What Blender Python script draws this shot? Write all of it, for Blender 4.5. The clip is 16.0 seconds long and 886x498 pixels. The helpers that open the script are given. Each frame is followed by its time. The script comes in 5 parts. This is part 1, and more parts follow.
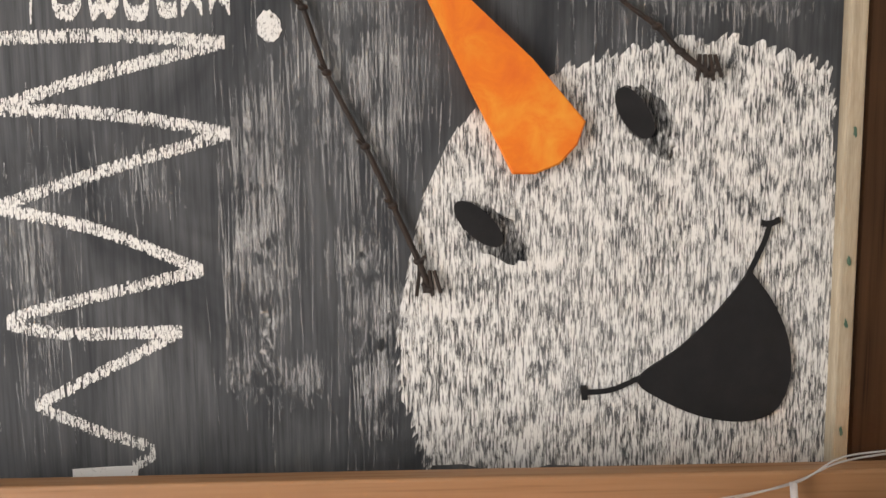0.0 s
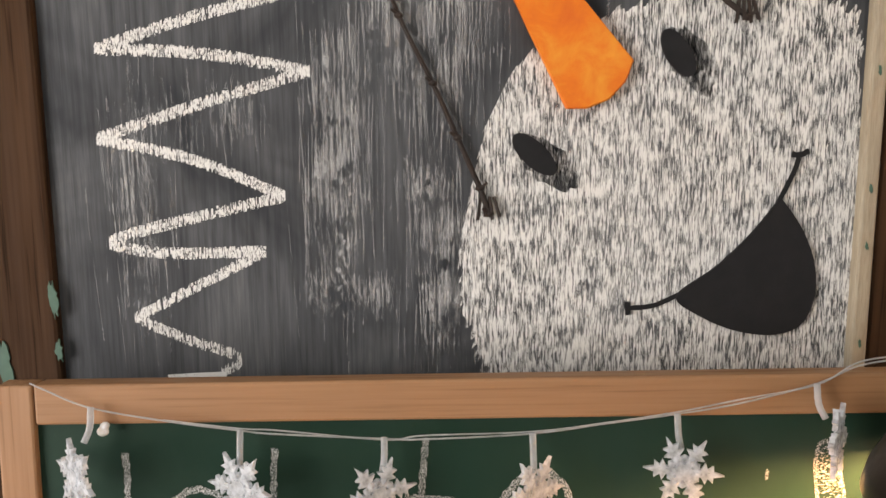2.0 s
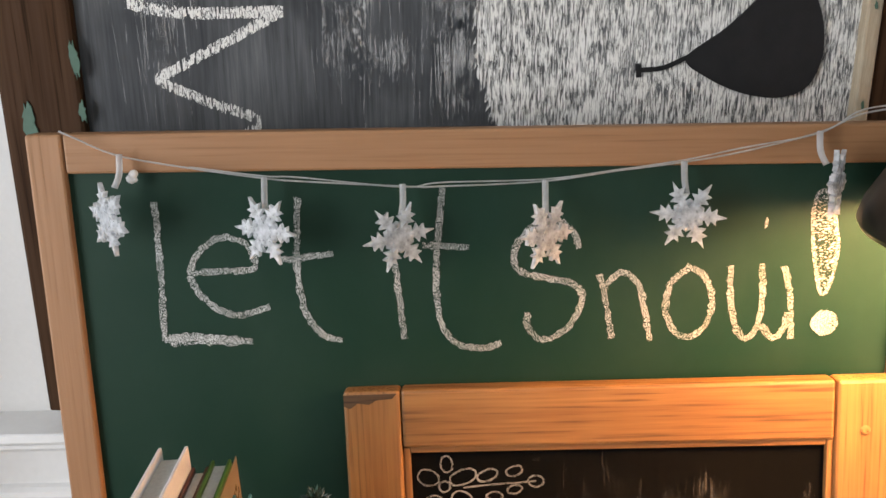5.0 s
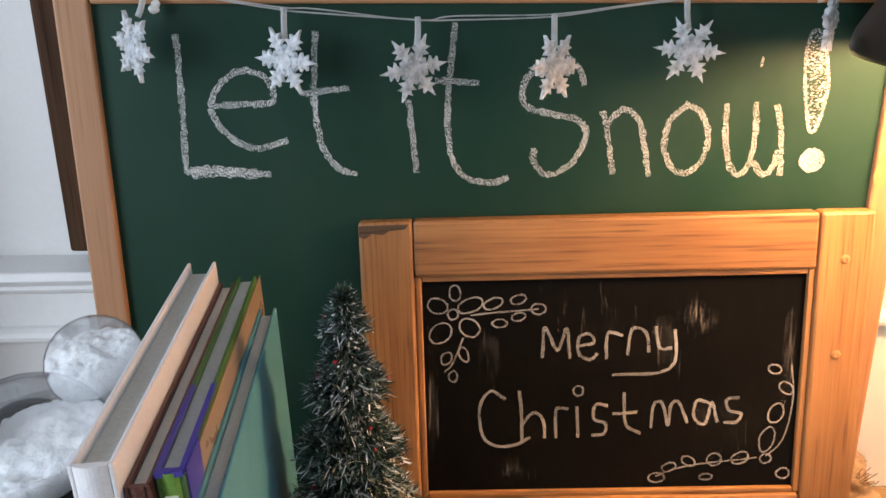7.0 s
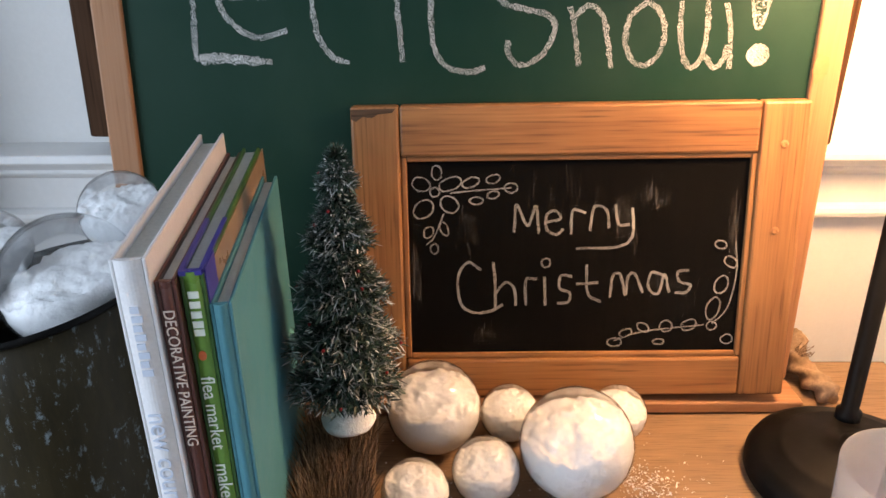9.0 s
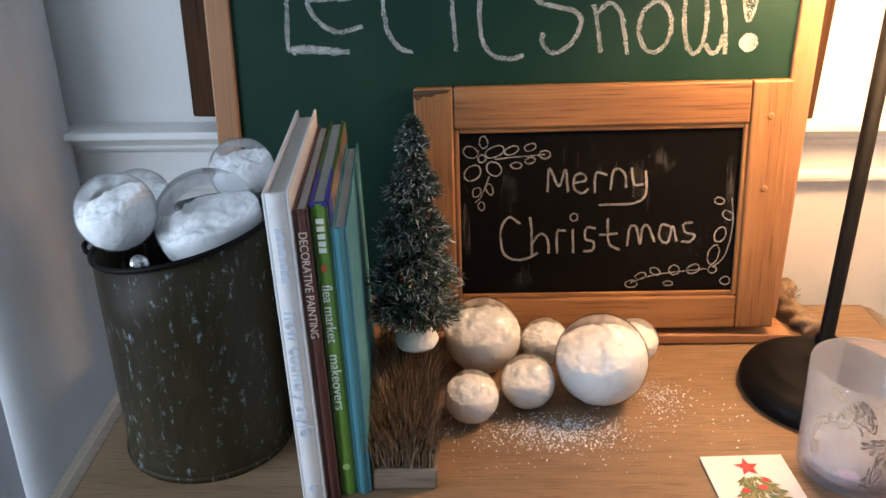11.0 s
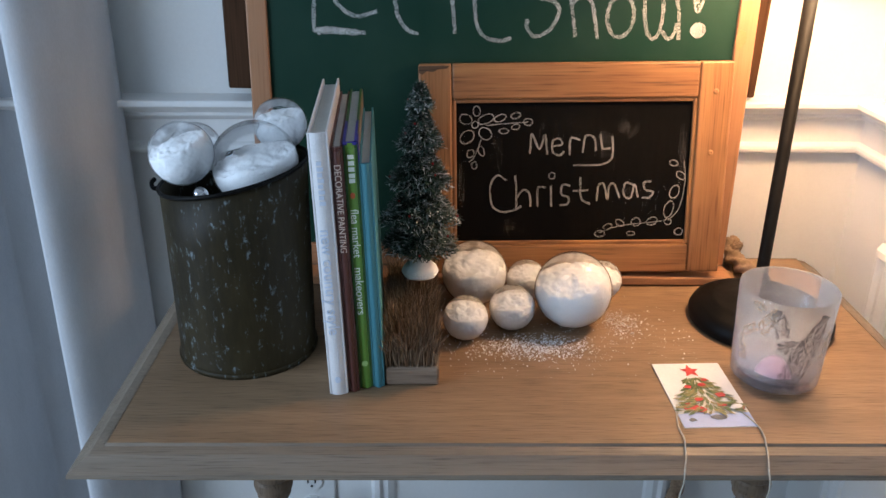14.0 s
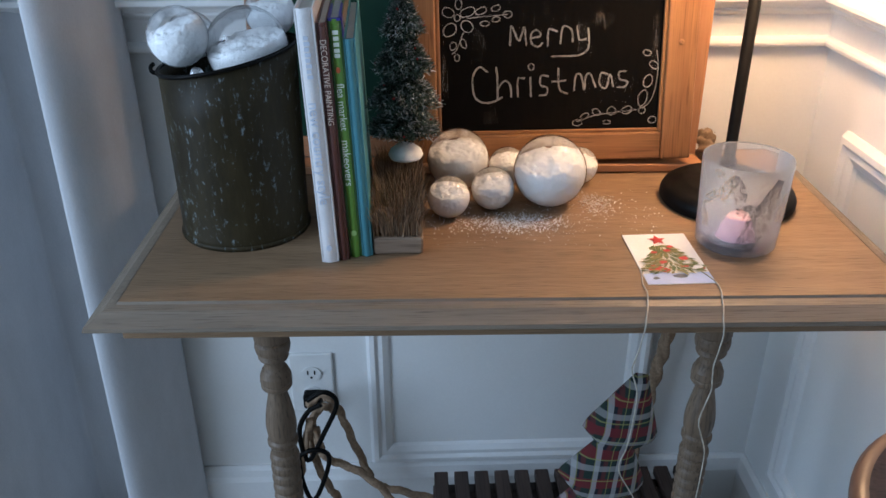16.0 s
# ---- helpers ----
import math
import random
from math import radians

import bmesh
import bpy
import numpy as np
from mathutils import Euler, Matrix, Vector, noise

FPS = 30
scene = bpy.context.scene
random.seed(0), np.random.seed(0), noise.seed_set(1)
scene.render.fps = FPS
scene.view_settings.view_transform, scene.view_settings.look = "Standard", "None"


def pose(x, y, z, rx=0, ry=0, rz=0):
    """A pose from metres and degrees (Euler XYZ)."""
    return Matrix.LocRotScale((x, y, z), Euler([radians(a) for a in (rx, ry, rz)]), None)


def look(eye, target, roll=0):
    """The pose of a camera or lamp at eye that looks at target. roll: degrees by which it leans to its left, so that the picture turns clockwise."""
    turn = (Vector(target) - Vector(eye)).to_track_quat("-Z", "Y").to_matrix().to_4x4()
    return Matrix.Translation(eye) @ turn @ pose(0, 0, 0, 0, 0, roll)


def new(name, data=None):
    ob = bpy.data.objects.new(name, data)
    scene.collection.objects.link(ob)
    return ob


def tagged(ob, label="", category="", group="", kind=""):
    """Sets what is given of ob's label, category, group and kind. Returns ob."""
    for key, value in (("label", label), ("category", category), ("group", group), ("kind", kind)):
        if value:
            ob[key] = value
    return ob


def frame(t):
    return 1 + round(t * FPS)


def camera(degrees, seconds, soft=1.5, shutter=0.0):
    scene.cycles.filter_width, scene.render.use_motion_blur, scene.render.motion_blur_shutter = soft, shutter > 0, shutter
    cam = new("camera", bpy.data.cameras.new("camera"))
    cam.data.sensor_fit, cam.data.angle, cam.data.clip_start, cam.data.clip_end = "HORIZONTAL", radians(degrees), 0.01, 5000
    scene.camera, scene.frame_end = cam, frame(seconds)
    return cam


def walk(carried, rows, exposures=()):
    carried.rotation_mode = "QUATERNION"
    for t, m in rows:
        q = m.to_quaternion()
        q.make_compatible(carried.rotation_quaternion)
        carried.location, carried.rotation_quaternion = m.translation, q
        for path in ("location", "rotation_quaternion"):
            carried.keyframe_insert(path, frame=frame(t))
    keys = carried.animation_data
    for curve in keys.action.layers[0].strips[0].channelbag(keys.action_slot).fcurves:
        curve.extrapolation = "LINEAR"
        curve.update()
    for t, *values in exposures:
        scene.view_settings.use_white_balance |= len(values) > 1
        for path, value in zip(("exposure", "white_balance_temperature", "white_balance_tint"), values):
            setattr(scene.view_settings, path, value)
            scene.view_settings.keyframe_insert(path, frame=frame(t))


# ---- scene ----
cam = camera(56.0, 16.0)
PATH = [
    (0, (0.098, 0.135, 1.398), (0.12, 2.125, 1.2), -1.4),
    (0.5, (0.082, 0.114, 1.396), (0.097, 2.102, 1.176), -1.3),
    (1, (0.075, 0.101, 1.399), (0.076, 2.087, 1.16), -1.5),
    (1.5, (0.064, 0.085, 1.39), (0.062, 2.067, 1.127), -1.5),
    (2, (0.063, 0.077, 1.381), (0.06, 2.056, 1.094), -1.3),
    (2.5, (0.061, 0.072, 1.369), (0.07, 2.044, 1.04), -0.6),
    (3, (0.047, 0.065, 1.354), (0.067, 2.03, 0.978), -0.4),
    (3.5, (0.044, 0.067, 1.338), (0.054, 2.022, 0.913), -1.0),
    (4, (0.049, 0.066, 1.325), (0.06, 2.014, 0.873), -1.4),
    (4.5, (0.049, 0.054, 1.318), (0.047, 1.998, 0.848), -1.3),
    (5, (0.047, 0.041, 1.297), (0.05, 1.964, 0.746), -1.2),
    (5.2, (0.046, 0.039, 1.296), (0.056, 1.944, 0.689), -1.1),
    (7.3, (0.019, -0.016, 1.234), (0.077, 1.849, 0.515), -0.3),
    (7.5, (0.023, -0.019, 1.233), (0.069, 1.842, 0.502), -0.3),
    (8, (0.026, -0.027, 1.238), (0.082, 1.822, 0.479), -0.2),
    (8.5, (0.026, -0.058, 1.223), (0.107, 1.776, 0.429), 0.1),
    (9, (0.031, -0.104, 1.213), (0.09, 1.722, 0.4), 0.3),
    (9.5, (0.041, -0.153, 1.22), (0.038, 1.676, 0.411), -0.3),
    (10, (0.029, -0.191, 1.226), (0.043, 1.635, 0.41), -0.1),
    (12.3, (-0.037, -0.343, 1.241), (0.009, 1.484, 0.428), -0.8),
    (12.5, (-0.036, -0.354, 1.239), (0.018, 1.476, 0.434), -0.7),
    (13, (-0.04, -0.382, 1.236), (0.044, 1.447, 0.433), 0.0),
    (13.5, (-0.037, -0.4, 1.243), (0.05, 1.429, 0.439), 0.4),
    (14, (-0.032, -0.438, 1.237), (0.039, 1.394, 0.439), 0.7),
    (14.5, (-0.033, -0.471, 1.226), (0.033, 1.351, 0.404), 0.6),
    (15, (-0.027, -0.499, 1.227), (0.034, 1.316, 0.388), 0.2),
    (15.5, (-0.014, -0.516, 1.212), (0.053, 1.286, 0.348), 0.2),
    (16, (-0.014, -0.53, 1.193), (0.051, 1.248, 0.28), -0.1),
]
EXPOSURES = [(0.0, 0.98, 10200, 23), (3.5, 0.85, 9900, 22), (5.2, 0.70, 8600, 18), (7.5, 0.55, 7300, 15), (10.0, 0.30, 6950, 13), (12.5, 0.12, 6500, 10), (16.0, -0.03, 6080, 9)]
walk(cam, [(t, look(eye, target, roll)) for t, eye, target, roll in PATH], EXPOSURES)

# ---- light ----
world = bpy.data.worlds.new("world")
scene.world = world
world.use_nodes = True
wn = world.node_tree.nodes
sky = wn.new("ShaderNodeTexSky")
sky.sky_type, sky.sun_disc, sky.sun_elevation, sky.sun_rotation = "NISHITA", False, radians(28), radians(200)
wn["Background"].inputs["Strength"].default_value = 0.12
world.node_tree.links.new(sky.outputs[0], wn["Background"].inputs["Color"])


def lamp(name, kind, m, power, colour, size=0.1, size_y=0.0, spread=180):
    data = bpy.data.lights.new(name, kind)
    data.energy, data.color = power, colour
    if kind == "AREA":
        data.shape, data.size, data.size_y, data.spread = "RECTANGLE", size, size_y or size, radians(spread)
    else:
        data.shadow_soft_size = size
    ob = new(name, data)
    ob.matrix_world = m
    return ob


# daylight in the window opening in the west wall
lamp("window_light", "AREA", look((-1.47, -0.45, 1.22), (0.1, 0.05, 0.84)), 27, (0.58, 0.76, 1.0), 0.85, 1.40)
# bulb inside the lamp shade
lamp("bulb_light", "POINT", pose(0.4140, 0.4540, 1.206), 8.0, (1.0, 0.60, 0.32), 0.050)

# ---- materials ----


def mat(name):
    m = bpy.data.materials.new(name)
    m.use_nodes = True
    return m, m.node_tree.nodes, m.node_tree.links, m.node_tree.nodes["Principled BSDF"]


def coords(n, l, scale=(1, 1, 1), kind="Object", spin=(0, 0, 0)):
    c, mp = n.new("ShaderNodeTexCoord"), n.new("ShaderNodeMapping")
    mp.inputs["Scale"].default_value = scale
    mp.inputs["Rotation"].default_value = [radians(a) for a in spin]
    l.new(c.outputs[kind], mp.inputs["Vector"])
    return mp.outputs[0]


def noisy(n, l, vec, scale, detail=4, rough=0.55, distort=0.0):
    t = n.new("ShaderNodeTexNoise")
    t.inputs["Scale"].default_value, t.inputs["Detail"].default_value = scale, detail
    t.inputs["Roughness"].default_value, t.inputs["Distortion"].default_value = rough, distort
    l.new(vec, t.inputs["Vector"])
    return t.outputs["Fac"]


def ramp(n, l, fac, *stops):
    r = n.new("ShaderNodeValToRGB")
    while len(r.color_ramp.elements) < len(stops):
        r.color_ramp.elements.new(0.5)
    for e, (p, c) in zip(r.color_ramp.elements, stops):
        e.position, e.color = p, (*c, 1) if not isinstance(c, (int, float)) else (c, c, c, 1)
    l.new(fac, r.inputs[0])
    return r.outputs[0]


def mixed(n, l, fac, a, b, kind="MIX"):
    x = n.new("ShaderNodeMix")
    x.data_type, x.blend_type = "RGBA", kind
    for k, v in ((0, fac), (6, a), (7, b)):
        if isinstance(v, (int, float)):
            x.inputs[k].default_value = v
        elif isinstance(v, tuple):
            x.inputs[k].default_value = (*v, 1)
        else:
            l.new(v, x.inputs[k])
    return x.outputs[2]


def bump(n, l, p, height, strength, distance):
    b = n.new("ShaderNodeBump")
    b.inputs["Strength"].default_value, b.inputs["Distance"].default_value = strength, distance
    l.new(height, b.inputs["Height"])
    l.new(b.outputs[0], p.inputs["Normal"])


def surface(name, c1, c2, scale=20, rough=0.6, metal=0.0, relief=0.1, stretch=(1, 1, 1), depth=0.001, fine=150):
    """Two-scale mottled surface."""
    m, n, l, p = mat(name)
    v = coords(n, l, stretch)
    big, small = noisy(n, l, v, scale, 5), noisy(n, l, v, fine, 3)
    both = mixed(n, l, 0.4, big, small)
    l.new(ramp(n, l, both, (0.3, c1), (0.7, c2)), p.inputs["Base Color"])
    l.new(ramp(n, l, big, (0.3, max(rough - 0.1, 0.02)), (0.7, min(rough + 0.1, 1))), p.inputs["Roughness"])
    p.inputs["Metallic"].default_value = metal
    bump(n, l, p, both, relief, depth)
    return m


def wood(name, dark, light, along="x", rough=0.5, scale=1.0, streak=0.5, spread=0.16):
    """Grain running along one local axis, with growth figure, pores and streaks."""
    m, n, l, p = mat(name)
    st = {"x": (1.6, 26, 26), "y": (26, 1.6, 26), "z": (26, 26, 1.6)}[along]
    fi = {"x": (12, 420, 420), "y": (420, 12, 420), "z": (420, 420, 12)}[along]
    v = coords(n, l, tuple(scale * a for a in st))
    figure = noisy(n, l, v, 1.0, 5, 0.6, 0.9)
    pores = noisy(n, l, coords(n, l, tuple(scale * a for a in fi)), 1.0, 2)
    patches = noisy(n, l, coords(n, l), 7.0, 3)
    g = mixed(n, l, 0.35, figure, pores)
    g = mixed(n, l, 0.25, g, patches)
    col = ramp(n, l, g, (0.5 - spread, dark), (0.5, tuple((a + b) / 2 for a, b in zip(dark, light))), (0.5 + spread, light))
    pore_dark = ramp(n, l, pores, (0.30, 1.0 - streak), (0.42, 1.0))
    l.new(mixed(n, l, 1.0, col, pore_dark, "MULTIPLY"), p.inputs["Base Color"])
    l.new(ramp(n, l, pores, (0.3, min(rough + 0.2, 1)), (0.6, rough)), p.inputs["Roughness"])
    bump(n, l, p, pores, 0.25, 0.0006)
    return m


def chalk(name, colour, cover, stretch, scale=900, soft=0.035, patchy=0.15):
    """Chalk dust: broken strokes with the board showing between the grains."""
    m, n, l, p = mat(name)
    p.inputs["Base Color"].default_value, p.inputs["Roughness"].default_value = (*colour, 1), 0.95
    p.inputs["Specular IOR Level"].default_value = 0.1
    v = coords(n, l, stretch)
    grain = mixed(n, l, patchy, noisy(n, l, v, scale, 4, 0.7), noisy(n, l, coords(n, l), 60, 3))
    l.new(ramp(n, l, grain, (cover - soft, 0.0), (cover + soft, 1.0)), p.inputs["Alpha"])
    return m


def dust(name, colour, most, stretch, scale):
    """A thin broken film of colour, as for wiped chalk."""
    m, n, l, p = mat(name)
    p.inputs["Base Color"].default_value, p.inputs["Roughness"].default_value = (*colour, 1), 0.95
    grain = mixed(n, l, 0.5, noisy(n, l, coords(n, l, stretch), scale, 4, 0.7), noisy(n, l, coords(n, l), 40, 3))
    l.new(ramp(n, l, grain, (0.44, 0.0), (0.62, most)), p.inputs["Alpha"])
    return m


def clear_shell(name, tint=(1, 1, 1), haze=0.0, rough=0.02, vary=0.12, scale=60, most=1.0):
    m, n, l, p = mat(name)
    t, g, f, x = n.new("ShaderNodeBsdfTransparent"), n.new("ShaderNodeBsdfGlossy"), n.new("ShaderNodeFresnel"), n.new("ShaderNodeMixShader")
    t.inputs[0].default_value, g.inputs["Roughness"].default_value, f.inputs[0].default_value = (*tint, 1), rough, 1.45
    low = n.new("ShaderNodeMath")
    low.operation, low.inputs[1].default_value = "MINIMUM", most
    l.new(f.outputs[0], low.inputs[0])
    l.new(low.outputs[0], x.inputs[0]), l.new(t.outputs[0], x.inputs[1]), l.new(g.outputs[0], x.inputs[2])
    out = x.outputs[0]
    if haze:
        d, tr, a, b = n.new("ShaderNodeBsdfDiffuse"), n.new("ShaderNodeBsdfTranslucent"), n.new("ShaderNodeMixShader"), n.new("ShaderNodeMixShader")
        d.inputs[0].default_value = tr.inputs[0].default_value = (0.86, 0.88, 0.9, 1)
        a.inputs[0].default_value = 0.55
        l.new(d.outputs[0], a.inputs[1]), l.new(tr.outputs[0], a.inputs[2])
        frost = ramp(n, l, noisy(n, l, coords(n, l), scale, 4), (0.3, max(haze - vary, 0)), (0.7, min(haze + vary, 1)))
        l.new(frost, b.inputs[0]), l.new(out, b.inputs[1]), l.new(a.outputs[0], b.inputs[2])
        out = b.outputs[0]
    l.new(out, n["Material Output"].inputs[0])
    return m


WALL = surface("painted_wall", (0.70, 0.70, 0.685), (0.76, 0.76, 0.745), 6, 0.55, 0, 0.12, depth=0.0008, fine=260)
TRIM = surface("trim_paint", (0.72, 0.72, 0.71), (0.79, 0.79, 0.78), 9, 0.38, 0, 0.06, depth=0.0005)
CEIL = surface("ceiling_paint", (0.76, 0.76, 0.75), (0.8, 0.8, 0.79), 5, 0.8)
# floor is unseen; its pale tone is chosen to bounce light under the table
FLOOR = wood("floor_wood", (0.32, 0.28, 0.24), (0.52, 0.47, 0.41), "x", 0.45)
CURTAIN = surface("curtain_cloth", (0.46, 0.47, 0.49), (0.57, 0.58, 0.60), 30, 0.9, 0, 0.3, (1, 1, 0.3), fine=700)
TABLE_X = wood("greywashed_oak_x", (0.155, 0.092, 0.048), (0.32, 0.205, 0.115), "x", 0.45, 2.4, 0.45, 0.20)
# leg oak, darkened so its colour carries the shade under the tabletop
TABLE_Z_SHADED = wood("greywashed_oak_z_shaded", (0.058, 0.038, 0.024), (0.21, 0.145, 0.092), "z", 0.5, 1.0, 0.35)
OAK_X = wood("honey_oak_x", (0.185, 0.075, 0.024), (0.42, 0.198, 0.072), "x", 0.42, 1.0, 0.4, 0.15)
OAK_Z = wood("honey_oak_z", (0.185, 0.075, 0.024), (0.42, 0.198, 0.072), "z", 0.42, 1.0, 0.4, 0.15)
TABLE_EDGE = wood("greywashed_edge", (0.120, 0.092, 0.066), (0.265, 0.208, 0.152), "x", 0.45, 2.0, 0.35, 0.24)
PINE_X = wood("beech_frame_x", (0.275, 0.126, 0.056), (0.40, 0.198, 0.096), "x", 0.5, 0.8, 0.15)
PINE_Z = wood("beech_frame_z", (0.275, 0.126, 0.056), (0.40, 0.198, 0.096), "z", 0.5, 0.8, 0.15)
OLD_Z = wood("old_brown_wood_z", (0.024, 0.0105, 0.005), (0.090, 0.042, 0.020), "z", 0.65, 0.7, 0.5)
OLD_X = wood("old_brown_wood_x", (0.024, 0.0105, 0.005), (0.090, 0.042, 0.020), "x", 0.65, 0.7, 0.5)
for m in (OLD_X, OLD_Z):
    m.node_tree.nodes["Principled BSDF"].inputs["Specular IOR Level"].default_value = 0.12
BLACK = surface("black_iron", (0.0025, 0.0023, 0.0022), (0.006, 0.0055, 0.005), 30, 0.5, 0.0, 0.15)
BLACK.node_tree.nodes["Principled BSDF"].inputs["Specular IOR Level"].default_value = 0.09
CHALK_FACE = chalk("chalk_fill", (0.74, 0.73, 0.70), 0.497, (1.0, 1.0, 0.13), 800, 0.055, 0.25)
SNOW = surface("artificial_snow_white", (0.86, 0.86, 0.855), (0.95, 0.95, 0.945), 330, 0.5, 0, 0.8, depth=0.0018, fine=620)
sp = SNOW.node_tree.nodes["Principled BSDF"]
sp.inputs["Subsurface Weight"].default_value, sp.inputs["Subsurface Scale"].default_value, sp.inputs["Subsurface Radius"].default_value = 0.65, 0.006, (1, 1, 1)
SHELL = clear_shell("clear_plastic", (0.96, 0.965, 0.97), haze=0.035, rough=0.07, vary=0.025, most=0.75)

# ---- building helpers ----


def thing(name, m, label, category, group="", kind=""):
    ob = new(name)
    ob.empty_display_size = 0.05
    ob.matrix_world = m
    return tagged(ob, label, category, group, kind)


def part(name, bm, material, parent=None, label="", smooth=False):
    me = bpy.data.meshes.new(name)
    if not isinstance(bm, tuple):
        bmesh.ops.recalc_face_normals(bm, faces=bm.faces) if len(bm.faces) < 4000 else None
        bm.to_mesh(me)
        bm.free()
    else:
        me.from_pydata(bm[0], [], bm[1])
    if smooth:
        me.polygons.foreach_set("use_smooth", [True] * len(me.polygons))
    me.materials.append(material)
    ob = new(name, me)
    if parent:
        ob.parent = parent
    if label:
        ob["label"] = label
    return ob


def solid(name, bm, material, label, category, kind="", group="", smooth=False):
    return tagged(part(name, bm, material, smooth=smooth), label, category, group, kind)


def box(x0, x1, y0, y1, z0, z1, bevel=0.0, bm=None, segs=2):
    bm = bm or bmesh.new()
    made = bmesh.ops.create_cube(bm, size=1)["verts"]
    bmesh.ops.transform(bm, verts=made, matrix=Matrix.LocRotScale(((x0 + x1) / 2, (y0 + y1) / 2, (z0 + z1) / 2), None, (x1 - x0, y1 - y0, z1 - z0)))
    if bevel:
        edges = list({e for v in made for e in v.link_edges})
        bmesh.ops.bevel(bm, geom=edges, offset=bevel, segments=segs, profile=0.5, affect="EDGES")
    return bm


def lathe(profile, segs=48, centre=(0, 0, 0), wobble=0.0, bm=None):
    """Turned shape: (radius, height) pairs from bottom to top."""
    bm = bm or bmesh.new()
    rings = []
    for r, z in profile:
        if r < 1e-5:
            rings.append([bm.verts.new((centre[0], centre[1], centre[2] + z))])
            continue
        rings.append([bm.verts.new((centre[0] + r * (1 + wobble * math.sin(5 * a + 9 * z)) * math.cos(a), centre[1] + r * (1 + wobble * math.cos(3 * a)) * math.sin(a), centre[2] + z))
                      for a in (math.tau * k / segs for k in range(segs))])
    for lo, hi in zip(rings, rings[1:]):
        if len(lo) == 1 and len(hi) == 1:
            continue
        for k in range(segs):
            j = (k + 1) % segs
            if len(lo) == 1:
                bm.faces.new((lo[0], hi[j], hi[k]))
            elif len(hi) == 1:
                bm.faces.new((lo[k], lo[j], hi[0]))
            else:
                bm.faces.new((lo[k], lo[j], hi[j], hi[k]))
    return bm


def spline(points, steps=6):
    pts = [Vector(p) for p in points]
    if len(pts) < 3:
        return [pts[0].lerp(pts[-1], k / steps) for k in range(steps + 1)]
    ext = [2 * pts[0] - pts[1], *pts, 2 * pts[-1] - pts[-2]]
    out = []
    for a, b, c, d in zip(ext, ext[1:], ext[2:], ext[3:]):
        for k in range(steps):
            t = k / steps
            out.append(0.5 * (2 * b + (c - a) * t + (2 * a - 5 * b + 4 * c - d) * t * t + (3 * b - a - 3 * c + d) * t ** 3))
    return out + [pts[-1]]


def tube(points, radius, segs=8, bm=None, steps=6, twist=0.0, lobes=0, taper=None):
    """Round cord through points; lobes and twist give laid rope."""
    bm = bm or bmesh.new()
    pts = spline(points, steps)
    rings, side = [], Vector((0.3, 0.2, 1)).normalized()
    for i, p in enumerate(pts):
        d = (pts[min(i + 1, len(pts) - 1)] - pts[max(i - 1, 0)]).normalized()
        side = (side - d * side.dot(d)).normalized()
        up = d.cross(side)
        r = radius * (taper(i / (len(pts) - 1)) if taper else 1)
        ring = []
        for k in range(segs):
            a = math.tau * k / segs
            rr = r * (1 + 0.33 * math.cos(lobes * a + twist * i)) if lobes else r
            ring.append(bm.verts.new(p + rr * (math.cos(a) * side + math.sin(a) * up)))
        rings.append(ring)
    for lo, hi in zip(rings, rings[1:]):
        for k in range(segs):
            bm.faces.new((lo[k], lo[(k + 1) % segs], hi[(k + 1) % segs], hi[k]))
    bm.faces.new(rings[0][::-1]), bm.faces.new(rings[-1])
    return bm


def slab(outline, y0, y1, bm=None, bevel=0.0):
    """A flat outline in x and z, given thickness from y0 to y1."""
    bm = bm or bmesh.new()
    a, b = [bm.verts.new((x, y0, z)) for x, z in outline], [bm.verts.new((x, y1, z)) for x, z in outline]
    bm.faces.new(a)
    bm.faces.new(b[::-1])
    for k in range(len(a)):
        j = (k + 1) % len(a)
        bm.faces.new((a[j], a[k], b[k], b[j]))
    if bevel:
        bmesh.ops.bevel(bm, geom=[e for e in bm.edges if abs(e.verts[0].co.y - e.verts[1].co.y) < 1e-6], offset=bevel, segments=1, affect="EDGES")
    return bm


def extrude(profile, axis, lo, hi, bm=None):
    """A moulding: profile of (out, z) pairs run along axis x (out is -y) or y (out is -x)."""
    bm = bm or bmesh.new()
    ends = []
    for s in (lo, hi):
        ends.append([bm.verts.new((s, -o, z) if axis == "x" else (-o, s, z)) for o, z in profile])
    n = len(profile)
    for k in range(n):
        j = (k + 1) % n
        bm.faces.new((ends[0][k], ends[0][j], ends[1][j], ends[1][k]))
    bm.faces.new(ends[0][::-1]), bm.faces.new(ends[1])
    return bm


CHANCE = random.Random(7)


def stroke(points, width, y=-0.0007, bm=None, rag=0.25, steps=7):
    """A chalk or paint stroke lying on a board's face, with ragged edges."""
    bm = bm or bmesh.new()
    pts = spline([(x, 0, z) for x, z in points], steps)
    last = None
    for i, p in enumerate(pts):
        d = (pts[min(i + 1, len(pts) - 1)] - pts[max(i - 1, 0)]).normalized()
        s = Vector((-d.z, 0, d.x)) * width / 2
        a, b = (1 + rag * CHANCE.uniform(-1, 1) for _ in "ab")
        pair = bm.verts.new((p + s * a).to_tuple()), bm.verts.new((p - s * b).to_tuple())
        for v in pair:
            v.co.y = y - 0.00003 * (len(bm.verts) % 5)
        if last:
            bm.faces.new((*last, pair[1], pair[0]))
        last = pair
    return bm


